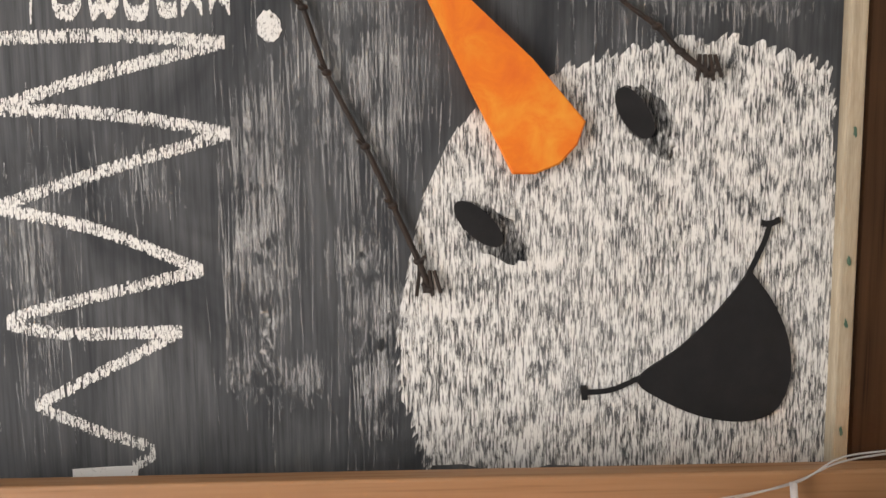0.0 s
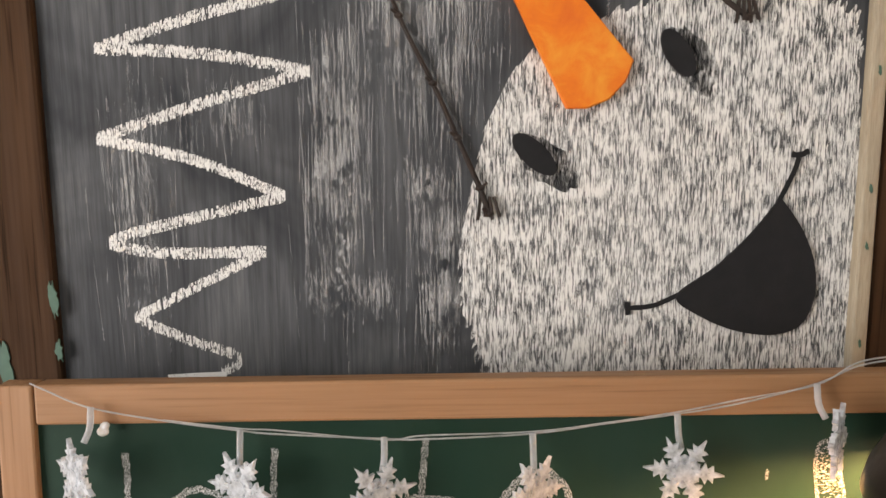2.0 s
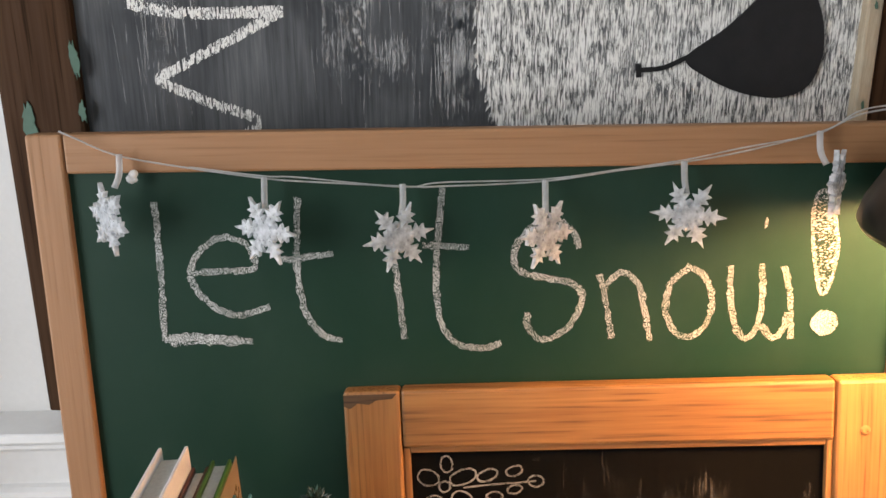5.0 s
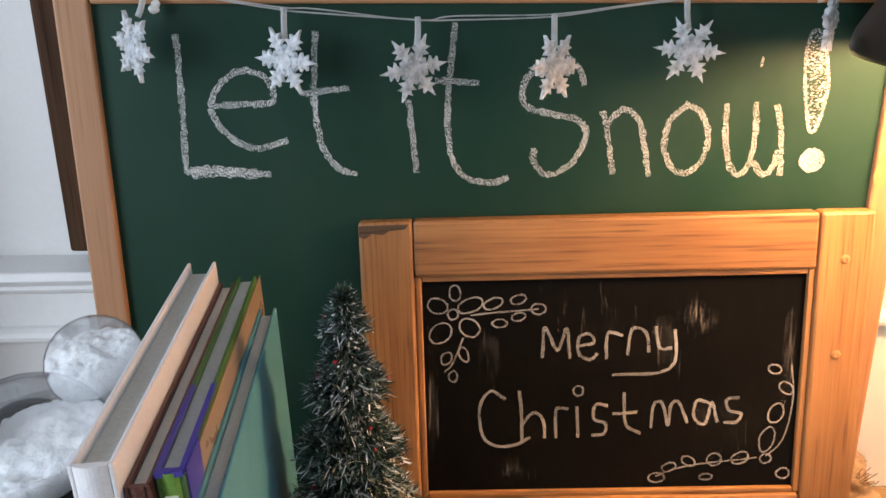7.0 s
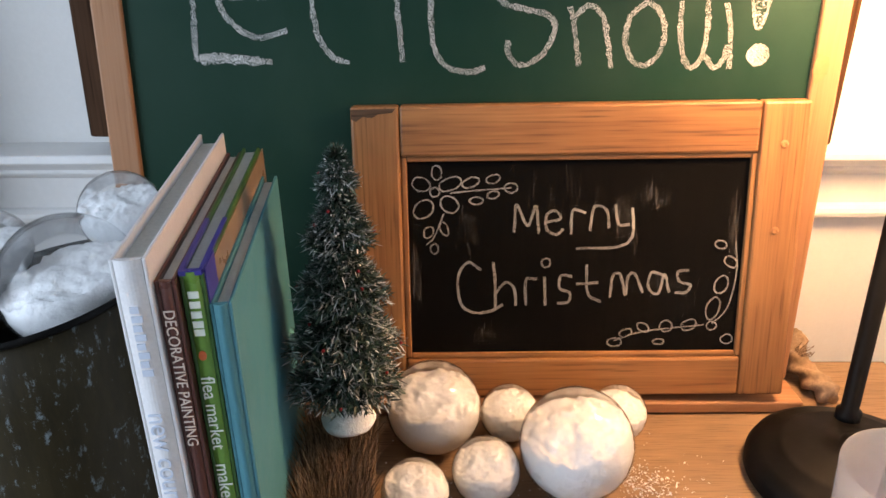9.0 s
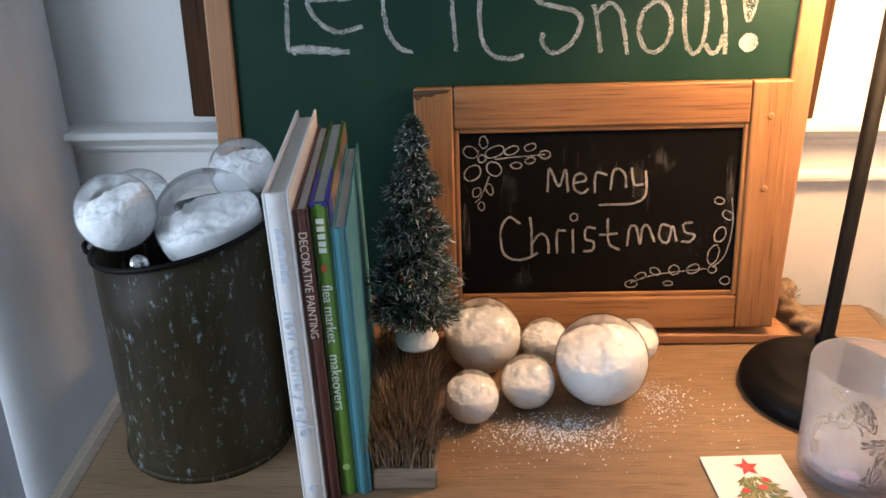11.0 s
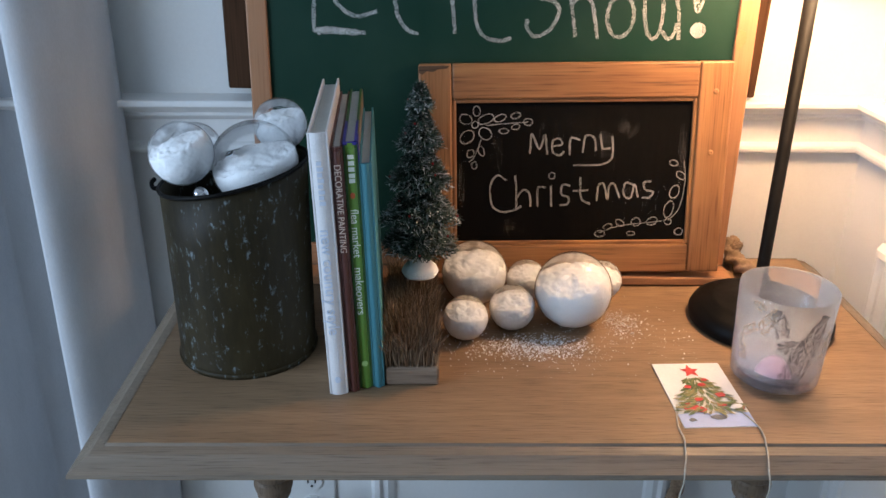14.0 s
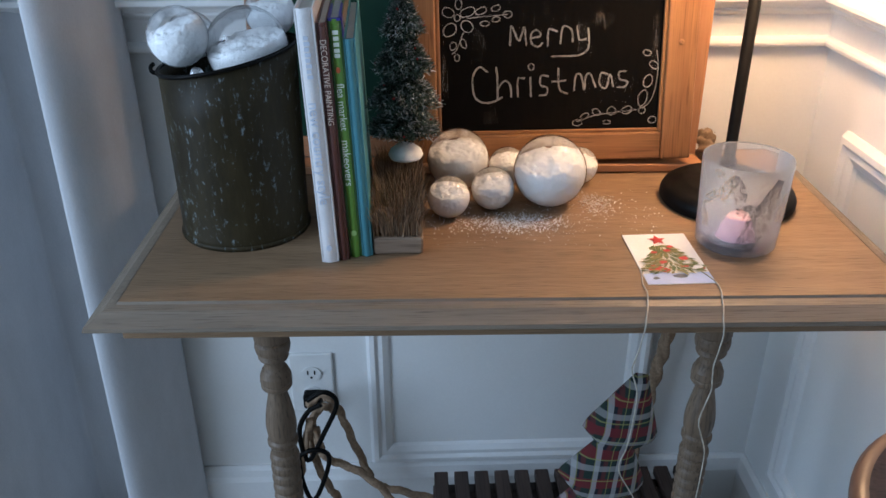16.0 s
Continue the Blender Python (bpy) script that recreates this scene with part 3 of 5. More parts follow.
GREETING = [
    [(0.11, 0.117), (0.112, 0.142), (0.122, 0.123), (0.129, 0.141), (0.132, 0.116)],
    [(0.138, 0.126), (0.151, 0.129), (0.147, 0.136), (0.139, 0.133), (0.139, 0.12), (0.148, 0.115), (0.154, 0.12)],
    [(0.161, 0.115), (0.162, 0.136), (0.174, 0.134)],
    [(0.178, 0.118), (0.181, 0.139), (0.192, 0.136), (0.195, 0.12)],
    [(0.2, 0.141), (0.203, 0.124), (0.213, 0.123)],
    [(0.215, 0.138), (0.216, 0.113), (0.203, 0.103), (0.166, 0.102)],
    [(0.08, 0.083), (0.068, 0.09), (0.059, 0.076), (0.061, 0.052), (0.072, 0.043), (0.088, 0.044), (0.1, 0.05)],
    [(0.091, 0.09), (0.093, 0.068), (0.093, 0.046)],
    [(0.093, 0.06), (0.102, 0.071), (0.11, 0.066), (0.112, 0.049)],
    [(0.121, 0.049), (0.121, 0.073), (0.131, 0.074)],
    [(0.139, 0.049), (0.138, 0.076)],
    [(0.163, 0.076), (0.153, 0.077), (0.152, 0.065), (0.161, 0.061), (0.16, 0.052), (0.15, 0.051)],
    [(0.176, 0.087), (0.178, 0.06), (0.19, 0.052)],
    [(0.167, 0.069), (0.187, 0.07)],
    [(0.198, 0.056), (0.2, 0.076), (0.207, 0.077), (0.212, 0.058), (0.214, 0.075), (0.22, 0.078), (0.228, 0.06)],
    [(0.246, 0.076), (0.235, 0.079), (0.233, 0.065), (0.242, 0.059), (0.247, 0.077), (0.252, 0.06)],
    [(0.269, 0.081), (0.259, 0.079), (0.261, 0.07), (0.271, 0.067), (0.267, 0.06), (0.257, 0.06)],
]
STEMS = [[(0.053, 0.153), (0.075, 0.155), (0.107, 0.157)], [(0.047, 0.135), (0.038, 0.114), (0.031, 0.107)], [(0.309, 0.107), (0.312, 0.079), (0.306, 0.045), (0.293, 0.03)], [(0.203, 0.014), (0.23, 0.023), (0.286, 0.029)]]
PETALS = [
    (0.027, 0.161, 0.0081, 0.0063, -20),
    (0.029, 0.139, 0.0099, 0.0072, 40),
    (0.053, 0.161, 0.0108, 0.0054, 20),
    (0.052, 0.143, 0.0090, 0.0068, -35),
    (0.041, 0.171, 0.0045, 0.0063, 0),
    (0.039, 0.154, 0.0041, 0.0041, 0),
    (0.071, 0.162, 0.0077, 0.0041, 20),
    (0.091, 0.165, 0.0063, 0.0036, 15),
    (0.076, 0.146, 0.0059, 0.0032, 0),
    (0.091, 0.151, 0.0054, 0.0032, 10),
    (0.107, 0.157, 0.0059, 0.0041, 0),
    (0.033, 0.118, 0.0041, 0.0054, -30),
    (0.047, 0.121, 0.0036, 0.0063, 20),
    (0.038, 0.103, 0.0036, 0.0045, 0),
    (0.296, 0.104, 0.0054, 0.0036, -20),
    (0.306, 0.088, 0.0068, 0.0041, -40),
    (0.299, 0.067, 0.0059, 0.0086, -20),
    (0.293, 0.045, 0.0059, 0.0108, -15),
    (0.293, 0.028, 0.0045, 0.0041, 0),
    (0.308, 0.015, 0.0054, 0.0045, 0),
    (0.272, 0.029, 0.0072, 0.0050, 20),
    (0.251, 0.028, 0.0059, 0.0054, 0),
    (0.23, 0.027, 0.0063, 0.0036, -30),
    (0.214, 0.022, 0.0059, 0.0036, 20),
    (0.204, 0.013, 0.0068, 0.0041, 0),
    (0.245, 0.013, 0.0054, 0.0027, 0),
    (0.139, 0.089, 0.0041, 0.0041, 0),
]
HAIR_CHALK = chalk("chalk_hair", (0.74, 0.73, 0.70), 0.44, (1, 1, 0.4), 1000)
for k, pts in enumerate(HAIR):
    part("chalk_line", hatch(pts, 0.0082, -0.0004, k), HAIR_CHALK, snowman)
for k, pts in enumerate(CHALK_WORD):
    part("chalk_mark", hatch(pts, 0.0095, -0.0004, 50 + k), HAIR_CHALK, snowman)
part("chalk_dot", slab(oval(-0.0115, 0.2375, 0.0075, 0.0095, 0, 26, 0.12), -0.0006, -0.0004), HAIR_CHALK, snowman)
part("chalk_mark", slab([(-0.148, -0.060), (-0.106, -0.058), (-0.1055, -0.0405), (-0.126, -0.0412), (-0.148, -0.0425)], -0.0006, -0.0003), chalk("chalk_solid", (0.82, 0.81, 0.78), 0.36, (1, 1, 1), 700), snowman)
rim = []
for a, b in zip(FACE, FACE[1:] + FACE[:1]):
    for k in range(14):
        t = k / 14
        j = 0.0022 * CHANCE.uniform(-1, 1)
        rim.append((a[0] + (b[0] - a[0]) * t + j, max(a[1] + (b[1] - a[1]) * t + 2 * j, -0.2)))
part("chalk_face", slab(rim, -0.0004, -0.0002), CHALK_FACE, snowman, "white chalk fill rubbed in vertical streaks")
SMEAR = dust("chalk_haze", (0.58, 0.58, 0.57), 0.46, (1, 1, 0.2), 700)
smear = ([], [])
for k, (x, z, w, h, many) in enumerate(((0.003, 0.016, 0.036, 0.034, 170), (-0.036, 0.016, 0.022, 0.040, 90), (0.040, 0.095, 0.045, 0.05, 160), (0.045, 0.20, 0.09, 0.16, 420), (-0.11, 0.145, 0.08, 0.06, 120), (0.29, 0.247, 0.07, 0.02, 120),
                                        (0.05, 0.03, 0.04, 0.15, 220), (-0.02, 0.12, 0.05, 0.22, 260), (0.23, 0.26, 0.14, 0.10, 200), (-0.16, 0.07, 0.05, 0.2, 120))):
    sv, sf = streaks(x, z, w, h, many, -0.00012 - 0.000001 * k, 70 + k)
    smear[1].extend(tuple(i + len(smear[0]) for i in f) for f in sf)
    smear[0].extend(sv)
part("chalk_smear", smear, SMEAR, snowman, "thin wiped film of grey chalk dust")["kind"] = "stuff"
# fine broken dribble of old chalk
for k in range(26):
    z = 0.105 - 0.0042 * k
    x = -0.014 - 0.00028 * k + 0.003 * math.sin(k * 2.1)
    part("chalk_speck", slab(oval(x, z, 0.0012 + 0.0008 * (k % 3), 0.0016, 30 * k, 8, 0.4), -0.0003, -0.0002), SMEAR, snowman)
FELT = surface("black_felt", (0.004, 0.004, 0.005), (0.009, 0.009, 0.010), 60, 0.9, 0, 0.3, fine=900)
mouth = [tuple(v.to_tuple()[::2]) for v in spline([(x, 0, z) for x, z in MOUTH + MOUTH[:1]], 6)[:-1]]
part("mouth", slab(mouth, -0.0032, -0.0012), FELT, snowman, "black felt smiling mouth")
for pts, w in zip(SMILE, (0.0036, 0.004, 0.0036, 0.004)):
    part("mouth_line", stroke(pts, w, -0.0022, rag=0.06), FELT, snowman)
for (x, z), turn, rx in zip(EYES, (-43, -57), (0.0196, 0.0182)):
    part("eye", slab(oval(x, z, rx, 0.0086, turn, 28), -0.0032, -0.0012), FELT, snowman, "black felt oval eye")

# dark ragged oval, set low and to the right of each eye
EYE_PATCH = dust("eye_patch_dark", (0.02, 0.021, 0.024), 0.75, (1, 1, 0.3), 500)
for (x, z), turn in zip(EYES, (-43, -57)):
    part("eye_side_patch", slab(oval(x + 0.010, z - 0.006, 0.026, 0.013, turn, 30, 0.16), -0.0008, -0.0006), EYE_PATCH, snowman, "dark patch beside the eye")

m, n, l, p = mat("painted_carrot")
v = coords(n, l, (1, 1, 1))
blot = noisy(n, l, v, 45, 5, 0.6, 0.5)
l.new(ramp(n, l, mixed(n, l, 0.3, blot, noisy(n, l, v, 14, 3)), (0.3, (0.74, 0.11, 0.010)), (0.5, (0.86, 0.185, 0.012)), (0.68, (0.90, 0.31, 0.035))), p.inputs["Base Color"])
p.inputs["Roughness"].default_value = 0.6
bump(n, l, p, blot, 0.3, 0.001)
CARROT = m
part("nose", slab(NOSE, -0.0085, -0.0012, bevel=0.0012), CARROT, snowman, "orange painted carrot nose cut from board")
BARK = surface("twig_bark", (0.006, 0.0035, 0.0025), (0.038, 0.021, 0.014), 160, 0.75, 0, 0.6, (1, 1, 0.4))
for pts in TWIGS:
    pts = [(x + 0.0012 * (-1) ** k, z) for k, (x, z) in enumerate(pts)]
    twig = part("twig", tube([(x, -0.0042, z) for x, z in pts], 0.0015, 8, steps=8, taper=lambda t: 0.85 + 0.6 * t), BARK, snowman, "thin brown twig with buds", True)
    for x, z in pts[2:]:
        bm = bmesh.new()
        bmesh.ops.create_icosphere(bm, subdivisions=2, radius=0.0030, matrix=Matrix.Translation((x, -0.0046, z)) @ Matrix.Diagonal((1.15, 0.9, 0.8, 1)))
        tube([(x, -0.005, z), (x + CHANCE.choice((-1, 1)) * 0.005, -0.0065, z + 0.004)], 0.0011, 5, bm, 2)
        part("bud", bm, BARK, twig)
    for k in range(4):
        x, z = pts[-1]
        part("bud", tube([(x - 0.006 + 0.003 * k, -0.004, z + 0.012), (x - 0.008 + 0.005 * k, -0.006, z - 0.004 + 0.002 * (k % 2))], 0.0013, 5, None, 2), BARK, twig)
# specks of old green paint on the frame
OLD_PAINT = surface("old_green_paint", (0.03, 0.09, 0.06), (0.06, 0.14, 0.10), 60, 0.6)
for x, z, rx, rz in ((-0.262, -0.035, 0.005, 0.018), (-0.2235, 0.015, 0.003, 0.012), (-0.2225, -0.022, 0.0025, 0.008), (0.4, 0.3, 0.004, 0.02)):
    part("paint_patch", slab(oval(x, z, rx, rz, 4, 26, 0.3), -0.0072, -0.0061), OLD_PAINT, snowman)
for z in (0.05, 0.09, 0.17, -0.02):
    part("paint_patch", slab(oval(0.347, z, 0.0010, 0.003, 8, 14, 0.4), -0.0098, -0.0091), OLD_PAINT, snowman)

GREEN_CHALK = chalk("chalk_letters", (0.56, 0.57, 0.55), 0.515, (1, 1, 0.6), 1200, 0.08, 0.15)
for pts in WORD:
    part("chalk_letter", stroke(pts, 0.0046, 0.0043, rag=0.35, steps=9), GREEN_CHALK, green)
part("chalk_letter", stroke([(WORD[1][0][0] + 0.004, WORD[1][0][1] - 0.001), (WORD[1][1][0], WORD[1][1][1] - 0.0005), (WORD[1][2][0] + 0.008, WORD[1][2][1] - 0.0008)], 0.0085, 0.0041, rag=0.3, steps=9), GREEN_CHALK, green)
part("chalk_letter", stroke(MARK + MARK[:1], 0.0026, 0.0043, rag=0.3, steps=8), GREEN_CHALK, green)
part("chalk_letter", slab(MARK, 0.0040, 0.0042), chalk("chalk_scribble", (0.52, 0.53, 0.50), 0.55, (1.0, 1.0, 2.2), 420), green)
part("chalk_letter", slab(oval(*SPOTS[0], 0.0098, 0.0095, 0, 30, 0.06), 0.0040, 0.0043), GREEN_CHALK, green)
part("chalk_smudge", slab(oval(*SPOTS[1], 0.0012, 0.004, -6, 14, 0.2), 0.0040, 0.0043), GREEN_CHALK, green)
SMALL_CHALK = chalk("chalk_greeting", (0.50, 0.46, 0.41), 0.485, (1, 1, 1), 1500, 0.08, 0.2)
for pts in GREETING:
    part("chalk_letter", stroke(pts, 0.0024, 0.0073, rag=0.3, steps=8), SMALL_CHALK, small)
for pts in STEMS:
    part("chalk_stem", stroke(pts, 0.0013, 0.0073, rag=0.3), SMALL_CHALK, small)
for x, z, rx, rz, turn in PETALS:
    ring = oval(x, z, rx, rz, turn, 10, 0.06)
    part("chalk_petal", stroke(ring + ring[:1], 0.0014, 0.0073, rag=0.3, steps=3), SMALL_CHALK, small)
SCUFF = dust("chalk_scuff", (0.46, 0.39, 0.32), 0.22, (1, 1, 0.07), 700)
smear = ([], [])
for k, (x, z, w, h, many) in enumerate(((0.306, 0.11, 0.008, 0.09, 50), (0.021, 0.09, 0.010, 0.09, 60), (0.206, 0.128, 0.030, 0.05, 70), (0.085, 0.022, 0.032, 0.025, 50), (0.235, 0.150, 0.03, 0.035, 50), (0.108, 0.176, 0.016, 0.012, 40), (0.07, 0.115, 0.02, 0.05, 40), (0.16, 0.15, 0.06, 0.05, 40), (0.25, 0.06, 0.05, 0.06, 40))):
    sv, sf = streaks(x, z, w, h, many, 0.0076 - 0.000001 * k, 90 + k, 0.0005)
    smear[1].extend(tuple(i + len(smear[0]) for i in f) for f in sf)
    smear[0].extend(sv)
part("chalk_smear", smear, SCUFF, small, "faint upright chalk scuffs")["kind"] = "stuff"
AGED = wood("smoke_darkened_oak", (0.030, 0.016, 0.008), (0.12, 0.060, 0.025), "x", 0.7, 1.0, 0.5)
part("aged_corner", slab([(-0.0315, 0.2265), (0.0070, 0.2270), (0.0040, 0.2235), (-0.0080, 0.2225), (-0.0130, 0.2195), (-0.0215, 0.2205), (-0.0270, 0.2165), (-0.0315, 0.2185)], -0.0005, 0.0004), AGED, small, "smoke-darkened worn corner")
CHIP = surface("bare_wood_chip", (0.36, 0.13, 0.05), (0.46, 0.19, 0.08), 50, 0.6)
part("worn_patch", slab(oval(0.371, -0.003, 0.0062, 0.013, -8, 22, 0.2), -0.0006, -0.0001), CHIP, green, "worn reddish patch on the frame")

# ---- snowflake light string ----
ICE = clear_shell("clear_acrylic", (0.99, 0.995, 1.0), 0.62, 0.04, 0.30, 170)
CORD_MAT = clear_shell("clear_cord", (0.94, 0.92, 0.88), 0.5, 0.1)
lights = thing("snowflake_light_string", GREEN_AT, "clear corded string of acrylic snowflake lights hung across the board", "string lights")
cord_pts = [(x, -0.0035 - 0.0015 * (k % 2), z) for k, (x, z) in enumerate(CORD)]
part("cord", tube([(x, y, z - 0.0012 * (k % 2)) for k, (x, y, z) in enumerate(cord_pts)], 0.00062, 6, steps=8), CORD_MAT, lights, smooth=True)
part("cord", tube([(x, y - 0.0008, z + (0.0016 if k % 3 else -0.0004)) for k, (x, y, z) in enumerate(cord_pts[3:])], 0.00055, 6, steps=8), CORD_MAT, lights, smooth=True)


def snowflake():
    """Six spiked arms with side barbs round a lobed middle, clear and thick."""
    bm = bmesh.new()
    for k in range(6):
        a = math.tau * k / 6 + math.pi / 6
        rot = Matrix.Rotation(a, 4, "Y")
        start = len(bm.verts)
        bm2 = bmesh.new()
        slab([(-0.0022, 0.004), (-0.0026, 0.011), (-0.0068, 0.0135), (-0.0028, 0.0150), (-0.0055, 0.0185), (-0.0018, 0.0185), (0, 0.0255),
              (0.0018, 0.0185), (0.0055, 0.0185), (0.0028, 0.0150), (0.0068, 0.0135), (0.0026, 0.011), (0.0022, 0.004)], -0.0016, 0.0016, bm2)
        bmesh.ops.create_icosphere(bm2, subdivisions=1, radius=0.0036, matrix=Matrix.Translation((0, 0, 0.0095)) @ Matrix.Diagonal((0.8, 0.75, 1, 1)))
        bmesh.ops.create_icosphere(bm2, subdivisions=1, radius=0.0032, matrix=Matrix.Rotation(math.pi / 6, 4, "Y") @ Matrix.Translation((0, 0, 0.0085)) @ Matrix.Diagonal((1, 0.7, 1, 1)))
        bmesh.ops.create_cone(bm2, cap_ends=True, segments=5, radius1=0.0021, radius2=0.0002, depth=0.010, matrix=Matrix.Translation((0, -0.0004, 0.0195)))
        bm2.transform(rot)
        me = bpy.data.meshes.new("tmp")
        bm2.to_mesh(me)
        bm2.free()
        bm.from_mesh(me)
        bpy.data.meshes.remove(me)
    slab(oval(0, 0, 0.0062, 0.0062, 0, 6), -0.0022, 0.0022, bm)
    return bm


flake_mesh = None
for (x, z), (hx, hz), turn, lean in zip(FLAKES, HANGERS, (-42, -26, 20, 38, -10, 54), (14, 3, -9, 2, 4, 5)):
    holder = part("bulb_holder", tube([(hx, -0.006, hz + 0.001), (hx, -0.009, hz - 0.012), ((hx + x) / 2, -0.012, hz - 0.021)], 0.0022, 8, steps=3), CORD_MAT, lights, "white tubular bulb holder", True)
    if flake_mesh is None:
        fl = part("snowflake", snowflake(), ICE, lights, "clear acrylic six-pointed snowflake")
        flake_mesh = fl.data
    else:
        fl = new("snowflake", flake_mesh)
        fl.parent = lights
        fl["label"] = "clear acrylic six-pointed snowflake"
    fl.matrix_local = Matrix.Translation((x, -0.012 - 0.012 * abs(math.sin(radians(turn))), z)) @ pose(0, 0, 0, 0, 0, turn) @ pose(0, 0, 0, 0, lean, 0)
FLUFF = surface("white_fluff", (0.8, 0.8, 0.8), (0.9, 0.9, 0.9), 200, 0.9, 0, 0.6)
bm = bmesh.new()
for k in range(7):
    bmesh.ops.create_icosphere(bm, subdivisions=2, radius=CHANCE.uniform(0.0022, 0.004), matrix=Matrix.Translation((SPOTS[2][0] + CHANCE.uniform(-1, 1) * 0.002, -0.003, SPOTS[2][1] + CHANCE.uniform(-1, 1) * 0.004)))
part("fluff", bm, FLUFF, lights, "small tuft of white fluff", True)

# ---- bucket of snow-filled balls ----
BX, BY = -0.2170, 0.390
m, n, l, p = mat("olive_tin")
v = coords(n, l, (1, 1, 0.75))
big, mid, fine = noisy(n, l, v, 9, 4), noisy(n, l, v, 125, 6, 0.72, 0.4), noisy(n, l, coords(n, l, (1, 1, 0.25)), 130, 4, 0.7)
base = ramp(n, l, mixed(n, l, 0.35, big, fine), (0.3, (0.011, 0.008, 0.004)), (0.55, (0.034, 0.025, 0.010)), (0.75, (0.054, 0.040, 0.017)))
worn = mixed(n, l, 0.4, mid, fine)
l.new(mixed(n, l, ramp(n, l, worn, (0.56, 0.0), (0.64, 0.85)), base, (0.19, 0.23, 0.245)), p.inputs["Base Color"])
l.new(ramp(n, l, big, (0.3, 0.45), (0.7, 0.65)), p.inputs["Roughness"])
p.inputs["Specular IOR Level"].default_value = 0.18
bump(n, l, p, mid, 0.25, 0.0012)
TIN = m
bucket = thing("metal_bucket", pose(BX, BY, TOP) @ Matrix.Diagonal((0.885, 0.885, 0.985, 1)), "worn dark olive metal bucket with chipped paint and black rim", "bucket")
SEG = 72


def rim_z(x):
    return 0.209 + 0.17 * x


bm = bmesh.new()
rings = []
for r, t in ((0.0835, 0.003), (0.0845, 0.006), (0.0835, 0.010), (0.0840, 0.25), (0.0845, 0.5), (0.0850, 0.75), (0.0855, 1.0), (0.0845, 1.0), (0.0835, 0.7)):
    rings.append([bm.verts.new((r * math.cos(a), r * math.sin(a), (t if t < 0.02 else t * rim_z(r * math.cos(a))) + (0.0006 * math.sin(7 * a) if t > 0.1 else 0))) for a in (math.tau * k / SEG for k in range(SEG))])
for a, b in zip(rings, rings[1:]):
    for k in range(SEG):
        bm.faces.new((a[k], a[(k + 1) % SEG], b[(k + 1) % SEG], b[k]))
bm.faces.new(rings[0][::-1])
part("body", bm, TIN, bucket, smooth=True)
part("bottom_rim", lathe([(0.080, 0), (0.0855, 0), (0.0862, 0.003), (0.0850, 0.006), (0.082, 0.006)], SEG), TIN, bucket, smooth=True)
loop = [(0.0862 * math.cos(a), 0.0862 * math.sin(a), rim_z(0.0862 * math.cos(a))) for a in (math.tau * k / 40 for k in range(41))]
part("rim", tube(loop, 0.0023, 8, steps=3), BLACK, bucket, "rolled black wire rim", True)
part("liner", lathe([(0, 0.150), (0.0825, 0.150), (0.0825, 0.153), (0, 0.153)], 40), BLACK, bucket)
part("handle_ear", tube([(-0.0860, -0.004, 0.190), (-0.094, -0.005, 0.191), (-0.096, -0.002, 0.196), (-0.094, 0.004, 0.198)], 0.0026, 8), BLACK, bucket, "black wire ear", True)


def snow_ball(x, y, z, r, fill, tip, spin, group, label):
    """A clear ball partly filled with artificial snow, its flat top tipped towards the viewer."""
    ob = thing("snow_filled_ball", pose(x, y, z), label, "ornament", group)
    bm = bmesh.new()
    bmesh.ops.create_uvsphere(bm, u_segments=48, v_segments=24, radius=r)
    sh = part("shell", bm, SHELL, ob, "clear glossy shell", True)
    sh.visible_shadow = False
    up = Matrix.Rotation(radians(spin), 3, "Z") @ Matrix.Rotation(radians(tip), 3, "X") @ Vector((0, 0, 1))
    bm = bmesh.new()
    bmesh.ops.create_icosphere(bm, subdivisions=5, radius=r * 0.985)
    off = Vector((x * 90, y * 70, 3))
    for w in bm.verts:
        h = w.co.dot(up)
        flat = w.co - up * h
        lev = (fill + 0.14 * (1 - flat.length_squared / (r * r))) * r + 0.11 * r * noise.noise(flat * (2.4 / r) + off)
        if h > lev:
            flat *= min(1, math.sqrt(max(r * r - lev * lev, 0)) / max(flat.length, 1e-6))
            w.co = flat * 0.975 + up * (lev + 0.06 * (h - lev))
            w.co += up * r * (0.06 * noise.noise(flat * (8 / r) + off) + 0.045 * noise.noise(flat * (15 / r) + off))
        else:
            lump = 0.55 * abs(noise.noise(w.co * (7 / r) + off)) + 0.6 * abs(noise.noise(w.co * (14 / r) + off))
            w.co *= 0.982 - 0.035 * lump
        w.co += w.co.normalized() * (0.0011 * noise.noise(w.co * 260 + off) + 0.0007 * noise.noise(w.co * 480 + off))
    part("snow_fill", bm, SNOW, ob, "loose white artificial snow", True)
    return ob


BG = "balls in the bucket"
snow_ball(-0.2622, 0.3678, 0.9907, 0.0322, 0.26, 22, -75, BG, "clear ball half full of white snow in the bucket")
snow_ball(-0.1936, 0.3861, 0.9735, 0.0452, 0.14, 16, -78, BG, "large clear ball half full of white snow in the bucket")
snow_ball(-0.1742, 0.4396, 1.0011, 0.0287, 0.28, 10, -80, BG, "small clear ball mostly filled with white snow in the bucket")
snow_ball(-0.2650, 0.4330, 0.9770, 0.0275, 0.05, 10, -60, BG, "small clear ball behind the others in the bucket")
CAP = surface("silver_cap", (0.5, 0.5, 0.52), (0.7, 0.7, 0.72), 300, 0.25, 1.0, 0.5)
cap = thing("ornament_cap", pose(-0.2405, 0.3380, 0.9570, 30, 40, 0), "crumpled silver ornament cap between the balls", "ornament")
